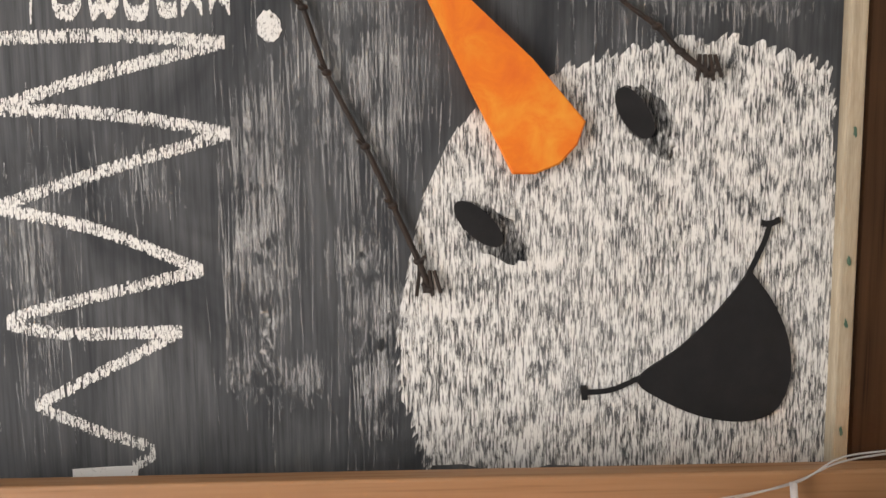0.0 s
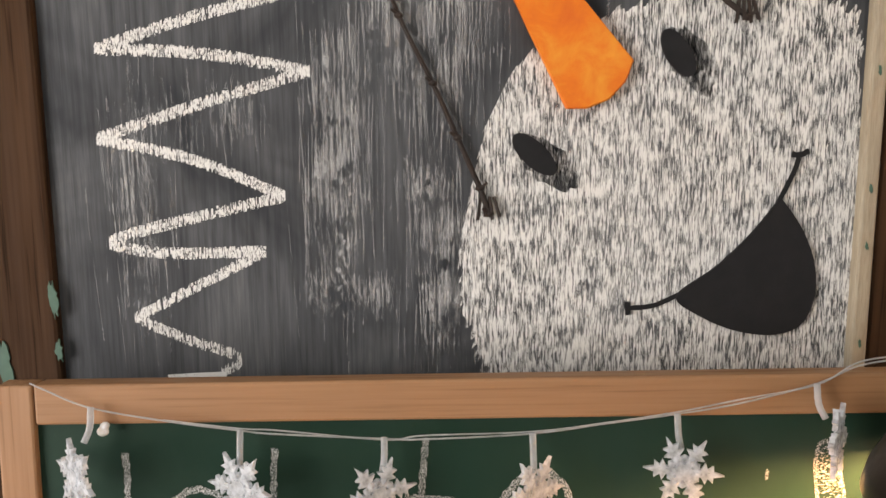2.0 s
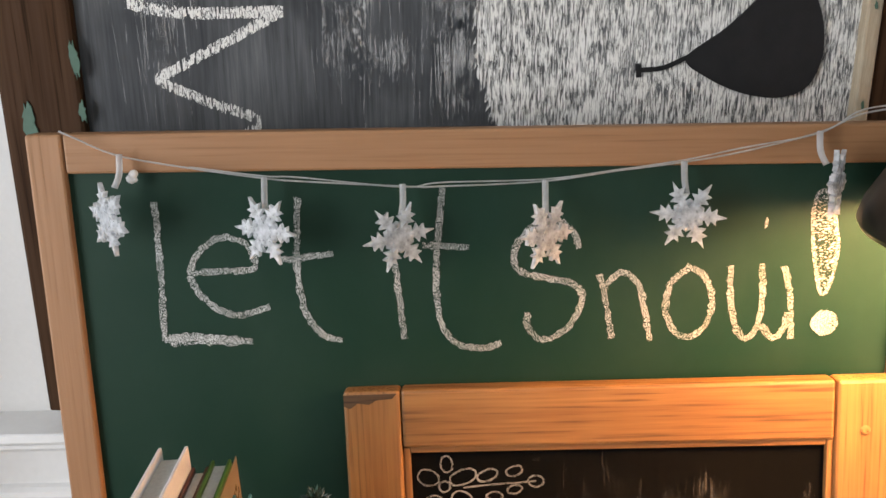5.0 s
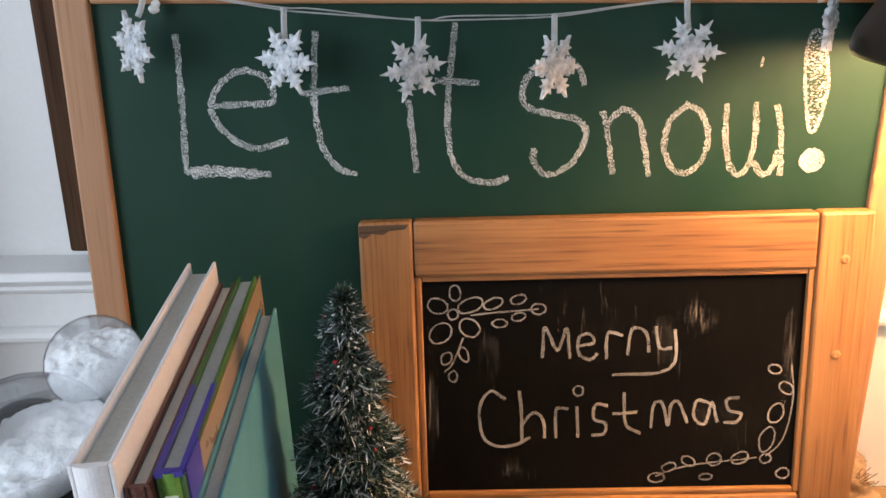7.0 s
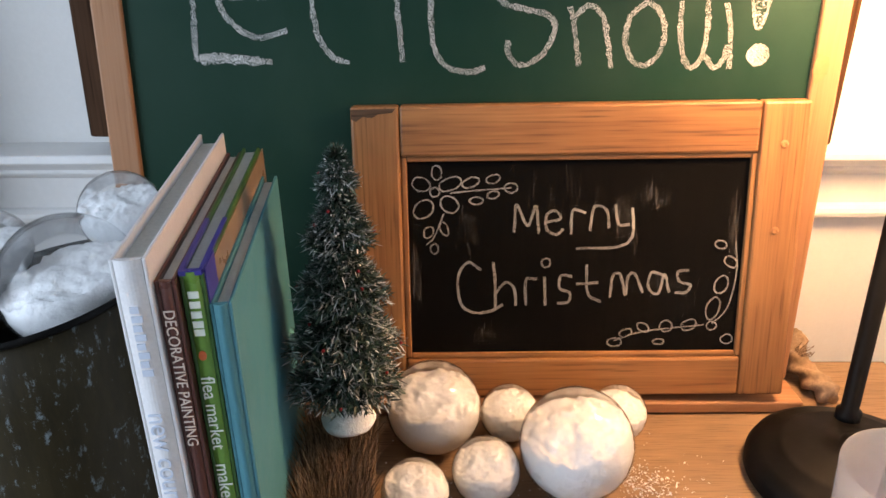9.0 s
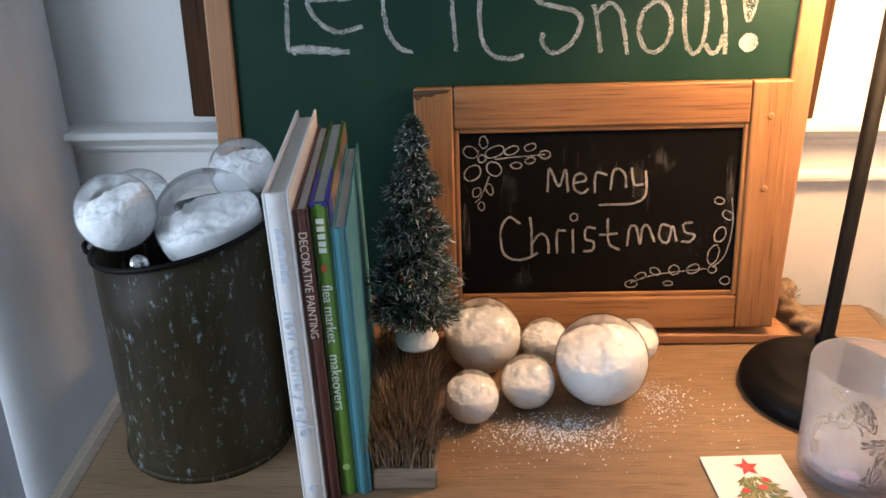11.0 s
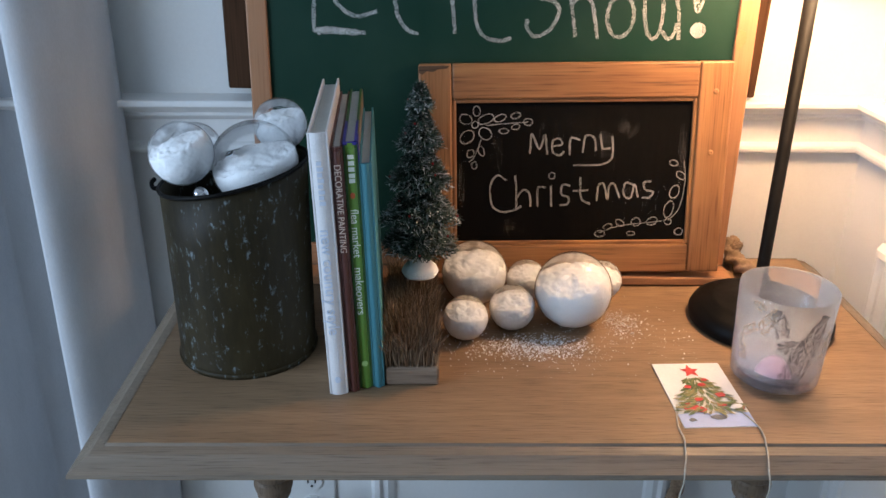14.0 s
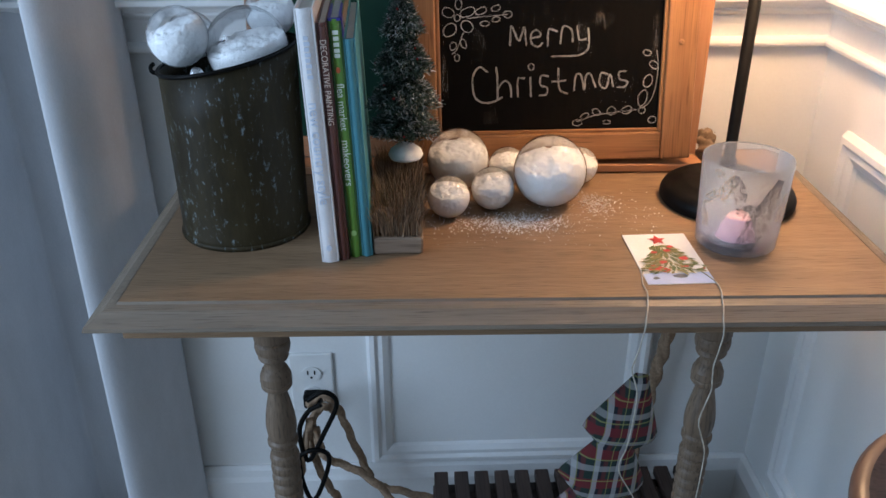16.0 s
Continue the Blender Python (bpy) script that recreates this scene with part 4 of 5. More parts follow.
part("cap", lathe([(0, 0), (0.007, 0), (0.0075, 0.004), (0.006, 0.006), (0.002, 0.008), (0, 0.009)], 18), CAP, cap)
TG = "balls on the table"
for x, y, r, fill, tip, spin, lab in ((0.1545, 0.4304, 0.0455, 0.30, 10, -80, "large clear ball filled with white snow on the table"), (0.0430, 0.4898, 0.0405, 0.28, 6, -40, "large clear snow-filled ball leaning by the brush"),
                                      (0.0271, 0.3994, 0.0262, 0.34, 6, 40, "small clear ball packed with white snow"), (0.0827, 0.4220, 0.0272, 0.30, 8, -50, "small clear ball packed with white snow"),
                                      (0.1095, 0.5016, 0.0255, 0.36, 6, -60, "small clear snow-filled ball tucked behind the others"), (0.2049, 0.5000, 0.0250, 0.30, 10, 60, "small clear snow-filled ball behind the largest")):
    snow_ball(x, y, TOP + r + 0.0005, r, fill, tip, spin, TG, lab)

# ---- spilled snow ----
rnd = random.Random(3)
verts, faces = [], []
for k in range(2600):
    if k < 1700:
        x, y, s = rnd.gauss(0.105, 0.034), rnd.gauss(0.378, 0.013), 1.0
    elif k < 2150:
        x, y, s = rnd.gauss(0.214, 0.014), rnd.gauss(0.434, 0.016), 1.0
    else:
        x, y, s = rnd.uniform(0.0, 0.29), rnd.gauss(0.386, 0.046), 0.8
    if x < 0.0 or y < 0.31 or y > 0.54:
        continue
    q = s * rnd.uniform(0.0005, 0.0017)
    i = len(verts)
    verts += [(x + q * rnd.uniform(-1, 1), y + q * rnd.uniform(-1, 1), TOP + 0.0002 + (j == 3) * q * 0.9) for j in range(4)]
    faces += [(i, i + 1, i + 2), (i, i + 1, i + 3), (i + 1, i + 2, i + 3), (i, i + 2, i + 3)]
FLAKE = surface("snow_flake_bits", (0.75, 0.76, 0.78), (0.92, 0.92, 0.92), 300, 0.25, 0, 0.1)
tagged(part("spilled_snow", (verts, faces), FLAKE), "scattered flakes of white artificial snow on the table", "snow", kind="stuff")

# ---- books ----
PAGES = surface("book_pages", (0.42, 0.40, 0.36), (0.62, 0.60, 0.55), 40, 0.9, 0, 0.5, (0.3, 0.3, 1), fine=1500)
SPINE_TURN = Matrix(((0, 1, 0, 0), (0, 0, -1, 0), (-1, 0, 0, 0), (0, 0, 0, 1)))


def cover(name, c, rough=0.35):
    return surface(name, tuple(0.88 * a for a in c), tuple(min(1.08 * a, 1) for a in c), 25, rough, 0, 0.12, fine=500, depth=0.0004)


def book(x, y, w, d, h, material, label, lean, overhang=0.003):
    ob = thing("book", pose(x, y, TOP + 0.0003, 0, lean, 2.0), label, "book", "row of books")
    t = 0.0022
    part("front_cover", box(w - t, w, 0, d, 0, h, 0.0007), material, ob)
    part("back_cover", box(0, t, 0, d, 0, h, 0.0007), material, ob)
    bm = bmesh.new()
    prof = [(t + (w - 2 * t) * k / 8, -0.0022 * math.sin(math.pi * k / 8)) for k in range(9)]
    a = [bm.verts.new((px, py, 0)) for px, py in prof + [(w - t, 0.002), (t, 0.002)]]
    b = [bm.verts.new((v.co.x, v.co.y, h)) for v in a]
    for k in range(len(a)):
        j = (k + 1) % len(a)
        bm.faces.new((a[k], a[j], b[j], b[k]))
    bm.faces.new(a[::-1]), bm.faces.new(b)
    part("spine", bm, material, ob, smooth=False)
    part("page_block", box(t + 0.0002, w - t - 0.0002, 0.0025, d - overhang, overhang, h - overhang), PAGES, ob, "cream page block")
    return ob


LEANING = -2.0
WHITE = cover("white_cover", (0.74, 0.72, 0.72))
BROWN = cover("brown_cover", (0.105, 0.038, 0.030))
LIME = cover("lime_cover", (0.155, 0.33, 0.055))
TEAL = cover("teal_cover", (0.056, 0.22, 0.265), 0.6)
PALE_INK, CREAM_INK, WHITE_INK = cover("pale_blue_ink", (0.61, 0.665, 0.77)), cover("cream_ink", (0.62, 0.50, 0.42)), cover("white_ink", (0.8, 0.85, 0.75))
PURPLE, TAN = cover("purple_jacket", (0.055, 0.045, 0.30)), cover("tan_jacket", (0.28, 0.19, 0.12))


def on_spine(x, z, y=-0.0026):
    return Matrix.Translation((x, y, z)) @ SPINE_TURN


b1 = book(-0.1174, 0.286, 0.0188, 0.229, 0.2745, WHITE, "tall white hardback book with pale blue spine lettering", LEANING, overhang=0.006)
lettering("title", "new country style", 0.0165, PALE_INK, b1, on_spine(0.0096, 0.126), squeeze=0.94)
for k in range(8):
    part("title_bar", box(0.0066, 0.0124 - 0.0012 * (k % 2), -0.0028, -0.0020, 0.206 + 0.0055 * k, 0.2097 + 0.0055 * k), PALE_INK, b1, "pale illegible lettering")
part("emblem", slab(oval(0.0095, 0.018, 0.003, 0.0035), -0.0028, -0.0020), PALE_INK, b1)
b2 = book(-0.0984, 0.291, 0.0110, 0.224, 0.260, BROWN, "dark brown hardback book with cream spine lettering", LEANING)
lettering("title", "DECORATIVE PAINTING", 0.0088, CREAM_INK, b2, on_spine(0.0055, 0.200), squeeze=0.92)
b3 = book(-0.0872, 0.298, 0.0130, 0.222, 0.262, LIME, "lime green book with white spine lettering", LEANING)
DARK_LIME = cover("dark_green_cover", (0.045, 0.125, 0.028))
for ob in b3.children:
    if ob.name.startswith(("front_cover", "back_cover")):
        ob.data.materials[0] = DARK_LIME
lettering("title", "flea market", 0.0110, WHITE_INK, b3, on_spine(0.0064, 0.173))
lettering("title", "makeovers", 0.0118, WHITE_INK, b3, on_spine(0.0064, 0.112))
for k, z in enumerate((0.249, 0.243, 0.237, 0.231, 0.226)):
    part("title_bar", box(0.0038, 0.0095, -0.0028, -0.0020, z - 0.002, z + 0.002), WHITE_INK, b3, "white illegible lettering")
part("emblem", slab(oval(0.0062, 0.2115, 0.0022, 0.003), -0.0029, -0.0020), cover("orange_dot", (0.55, 0.12, 0.04)), b3)
part("emblem", slab(oval(0.0064, 0.030, 0.0032, 0.0032), -0.0029, -0.0020), cover("pale_green_dot", (0.35, 0.55, 0.2)), b3)
for x in (0.0, 0.0106):
    part("jacket_corner", box(x, x + 0.0024, 0.0, 0.075, 0.2600, 0.2626), PURPLE, b3, "purple edge of the jacket")
part("jacket_corner", box(0.0004, 0.0126, -0.0014, 0.0022, 0.2600, 0.2627), PURPLE, b3)
part("jacket_picture", box(0.0131, 0.0136, 0.004, 0.232, 0.004, 0.258), TAN, b3, "tan printed jacket side")
part("jacket_corner", box(0.0132, 0.0140, 0.002, 0.026, 0.225, 0.2622), PURPLE, b3)
b4 = book(-0.0740, 0.299, 0.0122, 0.212, 0.242, TEAL, "teal cloth hardback book leaning at the row's end", LEANING, overhang=0.004)

# ---- scrubbing brush ----
OLDBLOCK = wood("worn_grey_brown_wood", (0.13, 0.085, 0.055), (0.33, 0.24, 0.17), "x", 0.75, 1.5, 0.3)
brush = thing("scrubbing_brush", pose(-0.0335, 0.3010, TOP), "old wooden scrubbing brush lying with stiff brown bristles upward", "brush")
part("block", box(-0.0280, 0.0280, 0, 0.214, 0.0003, 0.021, 0.003), OLDBLOCK, brush)
rnd = random.Random(11)
verts, faces = [], []
for k in range(5200):
    x, y = rnd.uniform(-0.0265, 0.0265), rnd.uniform(0.003, 0.210)
    out = Vector((x / 0.0265 * 0.004 + rnd.gauss(0, 0.004), -0.004 - (0.010 if y < 0.03 else 0) + rnd.gauss(0, 0.006), 0))
    h = rnd.uniform(0.031, 0.045)
    w = rnd.uniform(0.0003, 0.00055)
    a = rnd.uniform(0, math.pi)
    s = Vector((math.cos(a), math.sin(a), 0)) * w
    p0, p1, p2 = Vector((x, y, 0.018)), Vector((x, y, 0.020 + h * 0.55)) + out * 0.35, Vector((x, y, 0.020 + h)) + out * 1.2
    i = len(verts)
    verts += [(p0 - s).to_tuple(), (p0 + s).to_tuple(), (p1 + s).to_tuple(), (p1 - s).to_tuple(), p2.to_tuple()]
    faces += [(i, i + 1, i + 2, i + 3), (i + 3, i + 2, i + 4)]


def per_blade(name, stops, rough):
    m, n, l, p = mat(name)
    g = n.new("ShaderNodeNewGeometry")
    l.new(ramp(n, l, g.outputs["Random Per Island"], *stops), p.inputs["Base Color"])
    p.inputs["Roughness"].default_value = rough
    return m


BRISTLE = per_blade("bristle", ((0.0, (0.06, 0.036, 0.020)), (0.55, (0.24, 0.155, 0.09)), (1.0, (0.52, 0.38, 0.25))), 0.6)
part("bristles", (verts, faces), BRISTLE, brush, "stiff brown plant-fibre bristles")

# ---- bottle-brush tree ----
tree = thing("bottle_brush_tree", pose(-0.0243, 0.4370, TOP + 0.0650) @ Matrix.Diagonal((0.92, 0.92, 1, 1)), "small dark green bottle-brush tree dusted with snow on the brush", "christmas tree")
part("base", lathe([(0, 0), (0.0215, 0), (0.0232, 0.003), (0.020, 0.010), (0.012, 0.016), (0.006, 0.019), (0, 0.0195)], 28, wobble=0.03), SNOW, tree, "white snow-covered round base", True)
part("stem", tube([(0, 0, 0.015), (0, 0, 0.12), (0, 0, 0.218)], 0.0013, 6), BLACK, tree)
rnd = random.Random(21)


def tier_radius(t):
    """Needle length up the tree: four soft tiers, narrowing."""
    saw = (-(t * 4.3 + 0.25)) % 1.0
    return (0.047 * (1 - t) ** 0.70 + 0.006) * (0.44 + 0.68 * saw ** 0.8)


def needles(count, lo, hi, wide, seed):
    rnd = random.Random(seed)
    verts, faces = [], []
    for k in range(count):
        t = rnd.random() ** 1.25
        a, z = rnd.uniform(0, math.tau), 0.035 + 0.184 * t
        r = tier_radius(t) * rnd.uniform(lo, hi)
        out = Vector((math.cos(a), math.sin(a), 0))
        d = (out * 0.75 + Vector([rnd.uniform(-1, 1) for _ in "abc"]) * 0.75).normalized()
        ln = rnd.uniform(0.006, 0.011)
        s = d.cross(Vector((rnd.uniform(-1, 1), rnd.uniform(-1, 1), 1))).normalized() * wide * rnd.uniform(0.6, 1.3)
        base = Vector((0, 0, z)) + out * max(r - 0.006, 0)
        mid, tip = base + d * ln * 0.6 + s * 0.5, base + d * ln
        i = len(verts)
        verts += [(base - s).to_tuple(), (base + s).to_tuple(), (mid + s).to_tuple(), (mid - s).to_tuple(), tip.to_tuple()]
        faces += [(i, i + 1, i + 2, i + 3), (i + 3, i + 2, i + 4)]
    return verts, faces


NEEDLE = per_blade("tinsel_needle", ((0.0, (0.009, 0.021, 0.015)), (0.6, (0.022, 0.056, 0.039)), (1.0, (0.065, 0.12, 0.092))), 0.35)
FROST = per_blade("frosted_needle", ((0.0, (0.08, 0.11, 0.11)), (0.6, (0.36, 0.40, 0.41)), (1.0, (0.80, 0.82, 0.83))), 0.6)
part("needles", needles(26000, 0.45, 1.0, 0.0006, 1), NEEDLE, tree, "dark green tinsel needles")
part("frosting", needles(4200, 0.84, 1.03, 0.00045, 2), FROST, tree, "white frosted needle tips")
bm = bmesh.new()
for k in range(240):
    t = rnd.random() ** 0.7
    a = rnd.uniform(0, math.tau)
    r = tier_radius(t) * rnd.uniform(0.72, 0.98)
    bmesh.ops.create_icosphere(bm, subdivisions=1, radius=rnd.uniform(0.0005, 0.0014), matrix=Matrix.Translation((r * math.cos(a), r * math.sin(a), 0.035 + 0.184 * t)) @ Matrix.Rotation(a, 4, "Z") @ Matrix.Diagonal((rnd.uniform(0.8, 2.2), 0.8, 0.6, 1)))
part("snow_specks", bm, SNOW, tree, "specks of white snow")["kind"] = "stuff"
# solid lathed core, darker than the needles, filling the gaps between them
part("core", lathe([(0.0005, 0.032)] + [(tier_radius(k / 60) * 0.62, 0.034 + 0.184 * k / 60) for k in range(61)] + [(0, 0.220)], 20, wobble=0.05), surface("dark_core", (0.004, 0.010, 0.007), (0.012, 0.026, 0.018), 300, 0.9, 0, 0.8), tree, "solid dark green core behind the needles")
BERRY = cover("red_berry", (0.30, 0.015, 0.02))
for k in range(16):
    t = (k + 0.5) / 17
    a = -1.6 + 1.9 * math.sin(k * 2.4)
    r = tier_radius(t) * 0.95
    bm = bmesh.new()
    bmesh.ops.create_icosphere(bm, subdivisions=2, radius=0.0014, matrix=Matrix.Translation((r * math.cos(a), r * math.sin(a), 0.035 + 0.184 * t)))
    part("berry", bm, BERRY, tree, "tiny red berry")

# ---- desk lamp ----
PX, PY = 0.3843, 0.4357
desk = thing("desk_lamp", pose(PX, PY, TOP), "black metal table lamp with round stepped base and bell shade", "lamp")
part("base", lathe([(0, 0.0003), (0.081, 0.0003), (0.0835, 0.004), (0.0835, 0.012), (0.080, 0.019), (0.072, 0.024), (0.062, 0.0265), (0.060, 0.0285), (0.055, 0.030), (0.030, 0.034), (0.014, 0.037), (0.011, 0.043), (0, 0.043)], 64), BLACK, desk, smooth=True)
STEM, HOOD = (0.013, 0.043, -0.012), (0.029, 0.045, -0.023)
part("pole", lathe([(0, 0.04), (0.0105, 0.04), (0.0105, 0.052), (0.0074, 0.054), (0.0074, 0.60), (0, 0.60)], 20, STEM), BLACK, desk, smooth=True)
SHADE = surface("bronze_black_shade", (0.018, 0.013, 0.010), (0.04, 0.03, 0.022), 18, 0.45, 0.4, 0.1)
part("shade", lathe([(0.118, 0.431), (0.123, 0.430), (0.125, 0.434), (0.122, 0.445), (0.108, 0.470), (0.084, 0.505), (0.058, 0.538), (0.030, 0.566), (0.0085, 0.578), (0.0085, 0.574), (0.028, 0.562), (0.055, 0.534), (0.081, 0.501), (0.105, 0.466), (0.117, 0.442), (0.118, 0.431)], 64, HOOD), SHADE, desk, "dark bell-shaped metal shade", True)

LINING = cover("white_enamel", (0.78, 0.76, 0.72), 0.4)
part("lining", lathe([(0.1172, 0.4345), (0.1162, 0.440), (0.1038, 0.4648), (0.0798, 0.4995), (0.0535, 0.5325), (0.0270, 0.5600), (0.0095, 0.5715)], 64, HOOD), LINING, desk, "white enamelled inside of the shade", True)

# ---- candle holder ----
FROSTED = clear_shell("frosted_glass", (0.99, 0.99, 1.0), 0.18, 0.12, 0.05, 25)
holder = thing("candle_holder", pose(0.3535, 0.3165, TOP), "frosted glass candle holder printed with pine sprigs", "candle holder")
gl = part("glass", lathe([(0, 0.0003), (0.040, 0.0003), (0.0445, 0.004), (0.0455, 0.02), (0.0490, 0.103), (0.0485, 0.1055), (0.0470, 0.105), (0.0435, 0.022), (0.042, 0.012), (0.030, 0.009), (0, 0.009)], 64), FROSTED, holder, smooth=True)
gl.visible_shadow = False
WAX = cover("pink_wax", (0.60, 0.33, 0.42), 0.5)
candle = thing("candle", pose(0.3535, 0.3165, TOP + 0.0093), "short pink candle lit inside the frosted holder", "candle")
part("wax", lathe([(0, 0), (0.035, 0), (0.036, 0.003), (0.036, 0.034), (0.034, 0.036), (0, 0.035)], 40), WAX, candle)
part("wick", tube([(0, 0, 0.033), (0.0008, 0, 0.042)], 0.0007, 6), BLACK, candle)
m, n, l, p = mat("flame")
p.inputs["Emission Color"].default_value, p.inputs["Emission Strength"].default_value = (1.0, 0.55, 0.18, 1), 9
part("flame", lathe([(0, 0.041), (0.0016, 0.043), (0.0020, 0.046), (0.0012, 0.051), (0, 0.055)], 12), m, candle, "tiny candle flame", True)
SPRIG = per_blade("sprig_print", ((0.0, (0.04, 0.028, 0.024)), (1.0, (0.20, 0.155, 0.14))), 0.6)
GILT = per_blade("gilt_print", ((0.0, (0.36, 0.26, 0.15)), (1.0, (0.55, 0.45, 0.32))), 0.5)


def sprig(base, top, length, material, seed):
    """A printed pine sprig wrapped on the glass: (angle, height) from base to top."""
    rnd = random.Random(seed)
    verts, faces = [], []

    def on_glass(a, h):
        r = 0.0458 + 0.0034 * (h - 0.02) / 0.085 + 0.0003
        return (r * math.cos(a), r * math.sin(a), h)

    ax, az = (top[0] - base[0]) * 0.047, top[1] - base[1]
    whole = math.hypot(ax, az)
    ax, az = ax / whole, az / whole
    for k in range(int(whole * length * 0.70e6)):
        t = rnd.random()
        half = length * 0.75 * (0.35 + 0.65 * math.sin(math.pi * min(0.12 + t * 0.95, 1)) ** 0.6)
        o = rnd.uniform(-1, 1) * half
        ln, w = rnd.uniform(0.0022, 0.0048), rnd.uniform(0.00022, 0.0004)
        ux, uz = ax * 0.85 - az * (o / half) * 0.6, az * 0.85 + ax * (o / half) * 0.6
        px, pz = base[0] * 0.047 + ax * whole * t - az * o, base[1] + az * whole * t + ax * o - abs(o) * 0.35
        i = len(verts)
        quad = ((px, pz), (px + ux * ln / 2 - uz * w, pz + uz * ln / 2 + ux * w), (px + ux * ln, pz + uz * ln), (px + ux * ln / 2 + uz * w, pz + uz * ln / 2 - ux * w))
        verts += [on_glass(qx / 0.047, qz) for qx, qz in quad]
        faces.append((i, i + 1, i + 2, i + 3))
    return part("sprig_print", (verts, faces), material, holder, "grey-brown printed pine sprig")


for base, top, ln, mt, sd in (((-1.80, 0.014), (-1.18, 0.094), 0.015, SPRIG, 1), ((-1.50, 0.064), (-2.02, 0.060), 0.010, SPRIG, 2), ((-1.97, 0.070), (-2.18, 0.098), 0.009, SPRIG, 3), ((-2.48, 0.068), (-2.2, 0.097), 0.007, GILT, 4),
                              ((-2.86, 0.060), (-2.62, 0.074), 0.006, GILT, 5), ((-2.70, 0.099), (-2.45, 0.0975), 0.005, GILT, 6), ((-2.80, 0.030), (-2.90, 0.058), 0.006, GILT, 7), ((-0.95, 0.042), (-0.85, 0.074), 0.007, GILT, 8)):
    sprig(base, top, ln, mt, sd)

# ---- gift tag ----
CARDSTOCK, SKY = cover("white_card", (0.78, 0.77, 0.75), 0.6), cover("pale_blue_print", (0.42, 0.52, 0.78), 0.6)
RED, LEAF, LEAF2, DARKPOT = cover("red_print", (0.52, 0.03, 0.035)), cover("green_print", (0.08, 0.13, 0.04)), cover("olive_print", (0.24, 0.22, 0.09)), cover("slate_print", (0.10, 0.12, 0.15))
tag = thing("gift_tag", pose(0.2643, 0.2790, TOP + 0.0006, 1.2, 0, 1.0) @ Matrix.Diagonal((1, 0.88, 1, 1)), "white gift tag printed with a decorated tree, on twine", "gift tag")
part("card", box(-0.0365, 0.0365, -0.0645, 0.0645, 0, 0.0012, 0.0003), CARDSTOCK, tag)


def printed(name, outline, material, lift=0.0014, label=""):
    bm = bmesh.new()
    bm.faces.new([bm.verts.new((x, y, lift)) for x, y in outline])
    return part(name, bm, material, tag, label)


printed("blue_ground", [(-0.0362, -0.0642), (0.0362, -0.0642), (0.0362, -0.038), (0.01, -0.041), (-0.015, -0.037), (-0.0362, -0.040)], SKY)
star = [((0.011 if k % 2 == 0 else 0.0048) * math.cos(math.pi / 2 + k * math.pi / 5), 0.046 + (0.014 if k % 2 == 0 else 0.006) * math.sin(math.pi / 2 + k * math.pi / 5)) for k in range(10)]
printed("red_star", star, RED, 0.0020, "printed red star")
rnd = random.Random(5)
for k in range(260):
    t = k / 260
    half = 0.006 + 0.026 * t
    x, y = rnd.uniform(-half, half), 0.034 - 0.072 * t
    a = math.atan2(-0.5, x * 60) + rnd.uniform(-0.5, 0.5)
    ln, w = rnd.uniform(0.007, 0.014), 0.0017
    dx, dy = math.cos(a) * ln, math.sin(a) * ln
    printed("needle_print", [(x, y), (x + dx / 2 - dy * w / ln, y + dy / 2 + dx * w / ln), (x + dx, y + dy), (x + dx / 2 + dy * w / ln, y + dy / 2 - dx * w / ln)], (LEAF, LEAF2)[k % 2], 0.0016 + 0.000005 * k)
for k, (x, y, r) in enumerate(((-0.019, -0.028, 0.0085), (-0.010, -0.033, 0.006), (0.017, -0.005, 0.0055), (0.013, -0.024, 0.005), (-0.012, 0.012, 0.004), (0.004, 0.016, 0.0045), (0.010, 0.026, 0.0035), (-0.008, -0.014, 0.0045), (0.030, -0.030, 0.005))):
    printed("bauble_print", oval(x, y, r, r * 0.85, 20, 11, 0.25), RED, 0.0024 + 0.00003 * k)
printed("bird_print", oval(0.026, -0.029, 0.0075, 0.004, 25, 12, 0.15), CARDSTOCK, 0.0028)
printed("pot_print", oval(0.003, -0.047, 0.0085, 0.0045, 0, 14, 0.12), DARKPOT, 0.0018)
printed("flake_print", oval(-0.024, -0.051, 0.0035, 0.0035, 0, 12, 0.35), DARKPOT, 0.0018)
TWINE = surface("natural_twine", (0.33, 0.29, 0.23), (0.55, 0.50, 0.42), 300, 0.9, 0, 0.6)
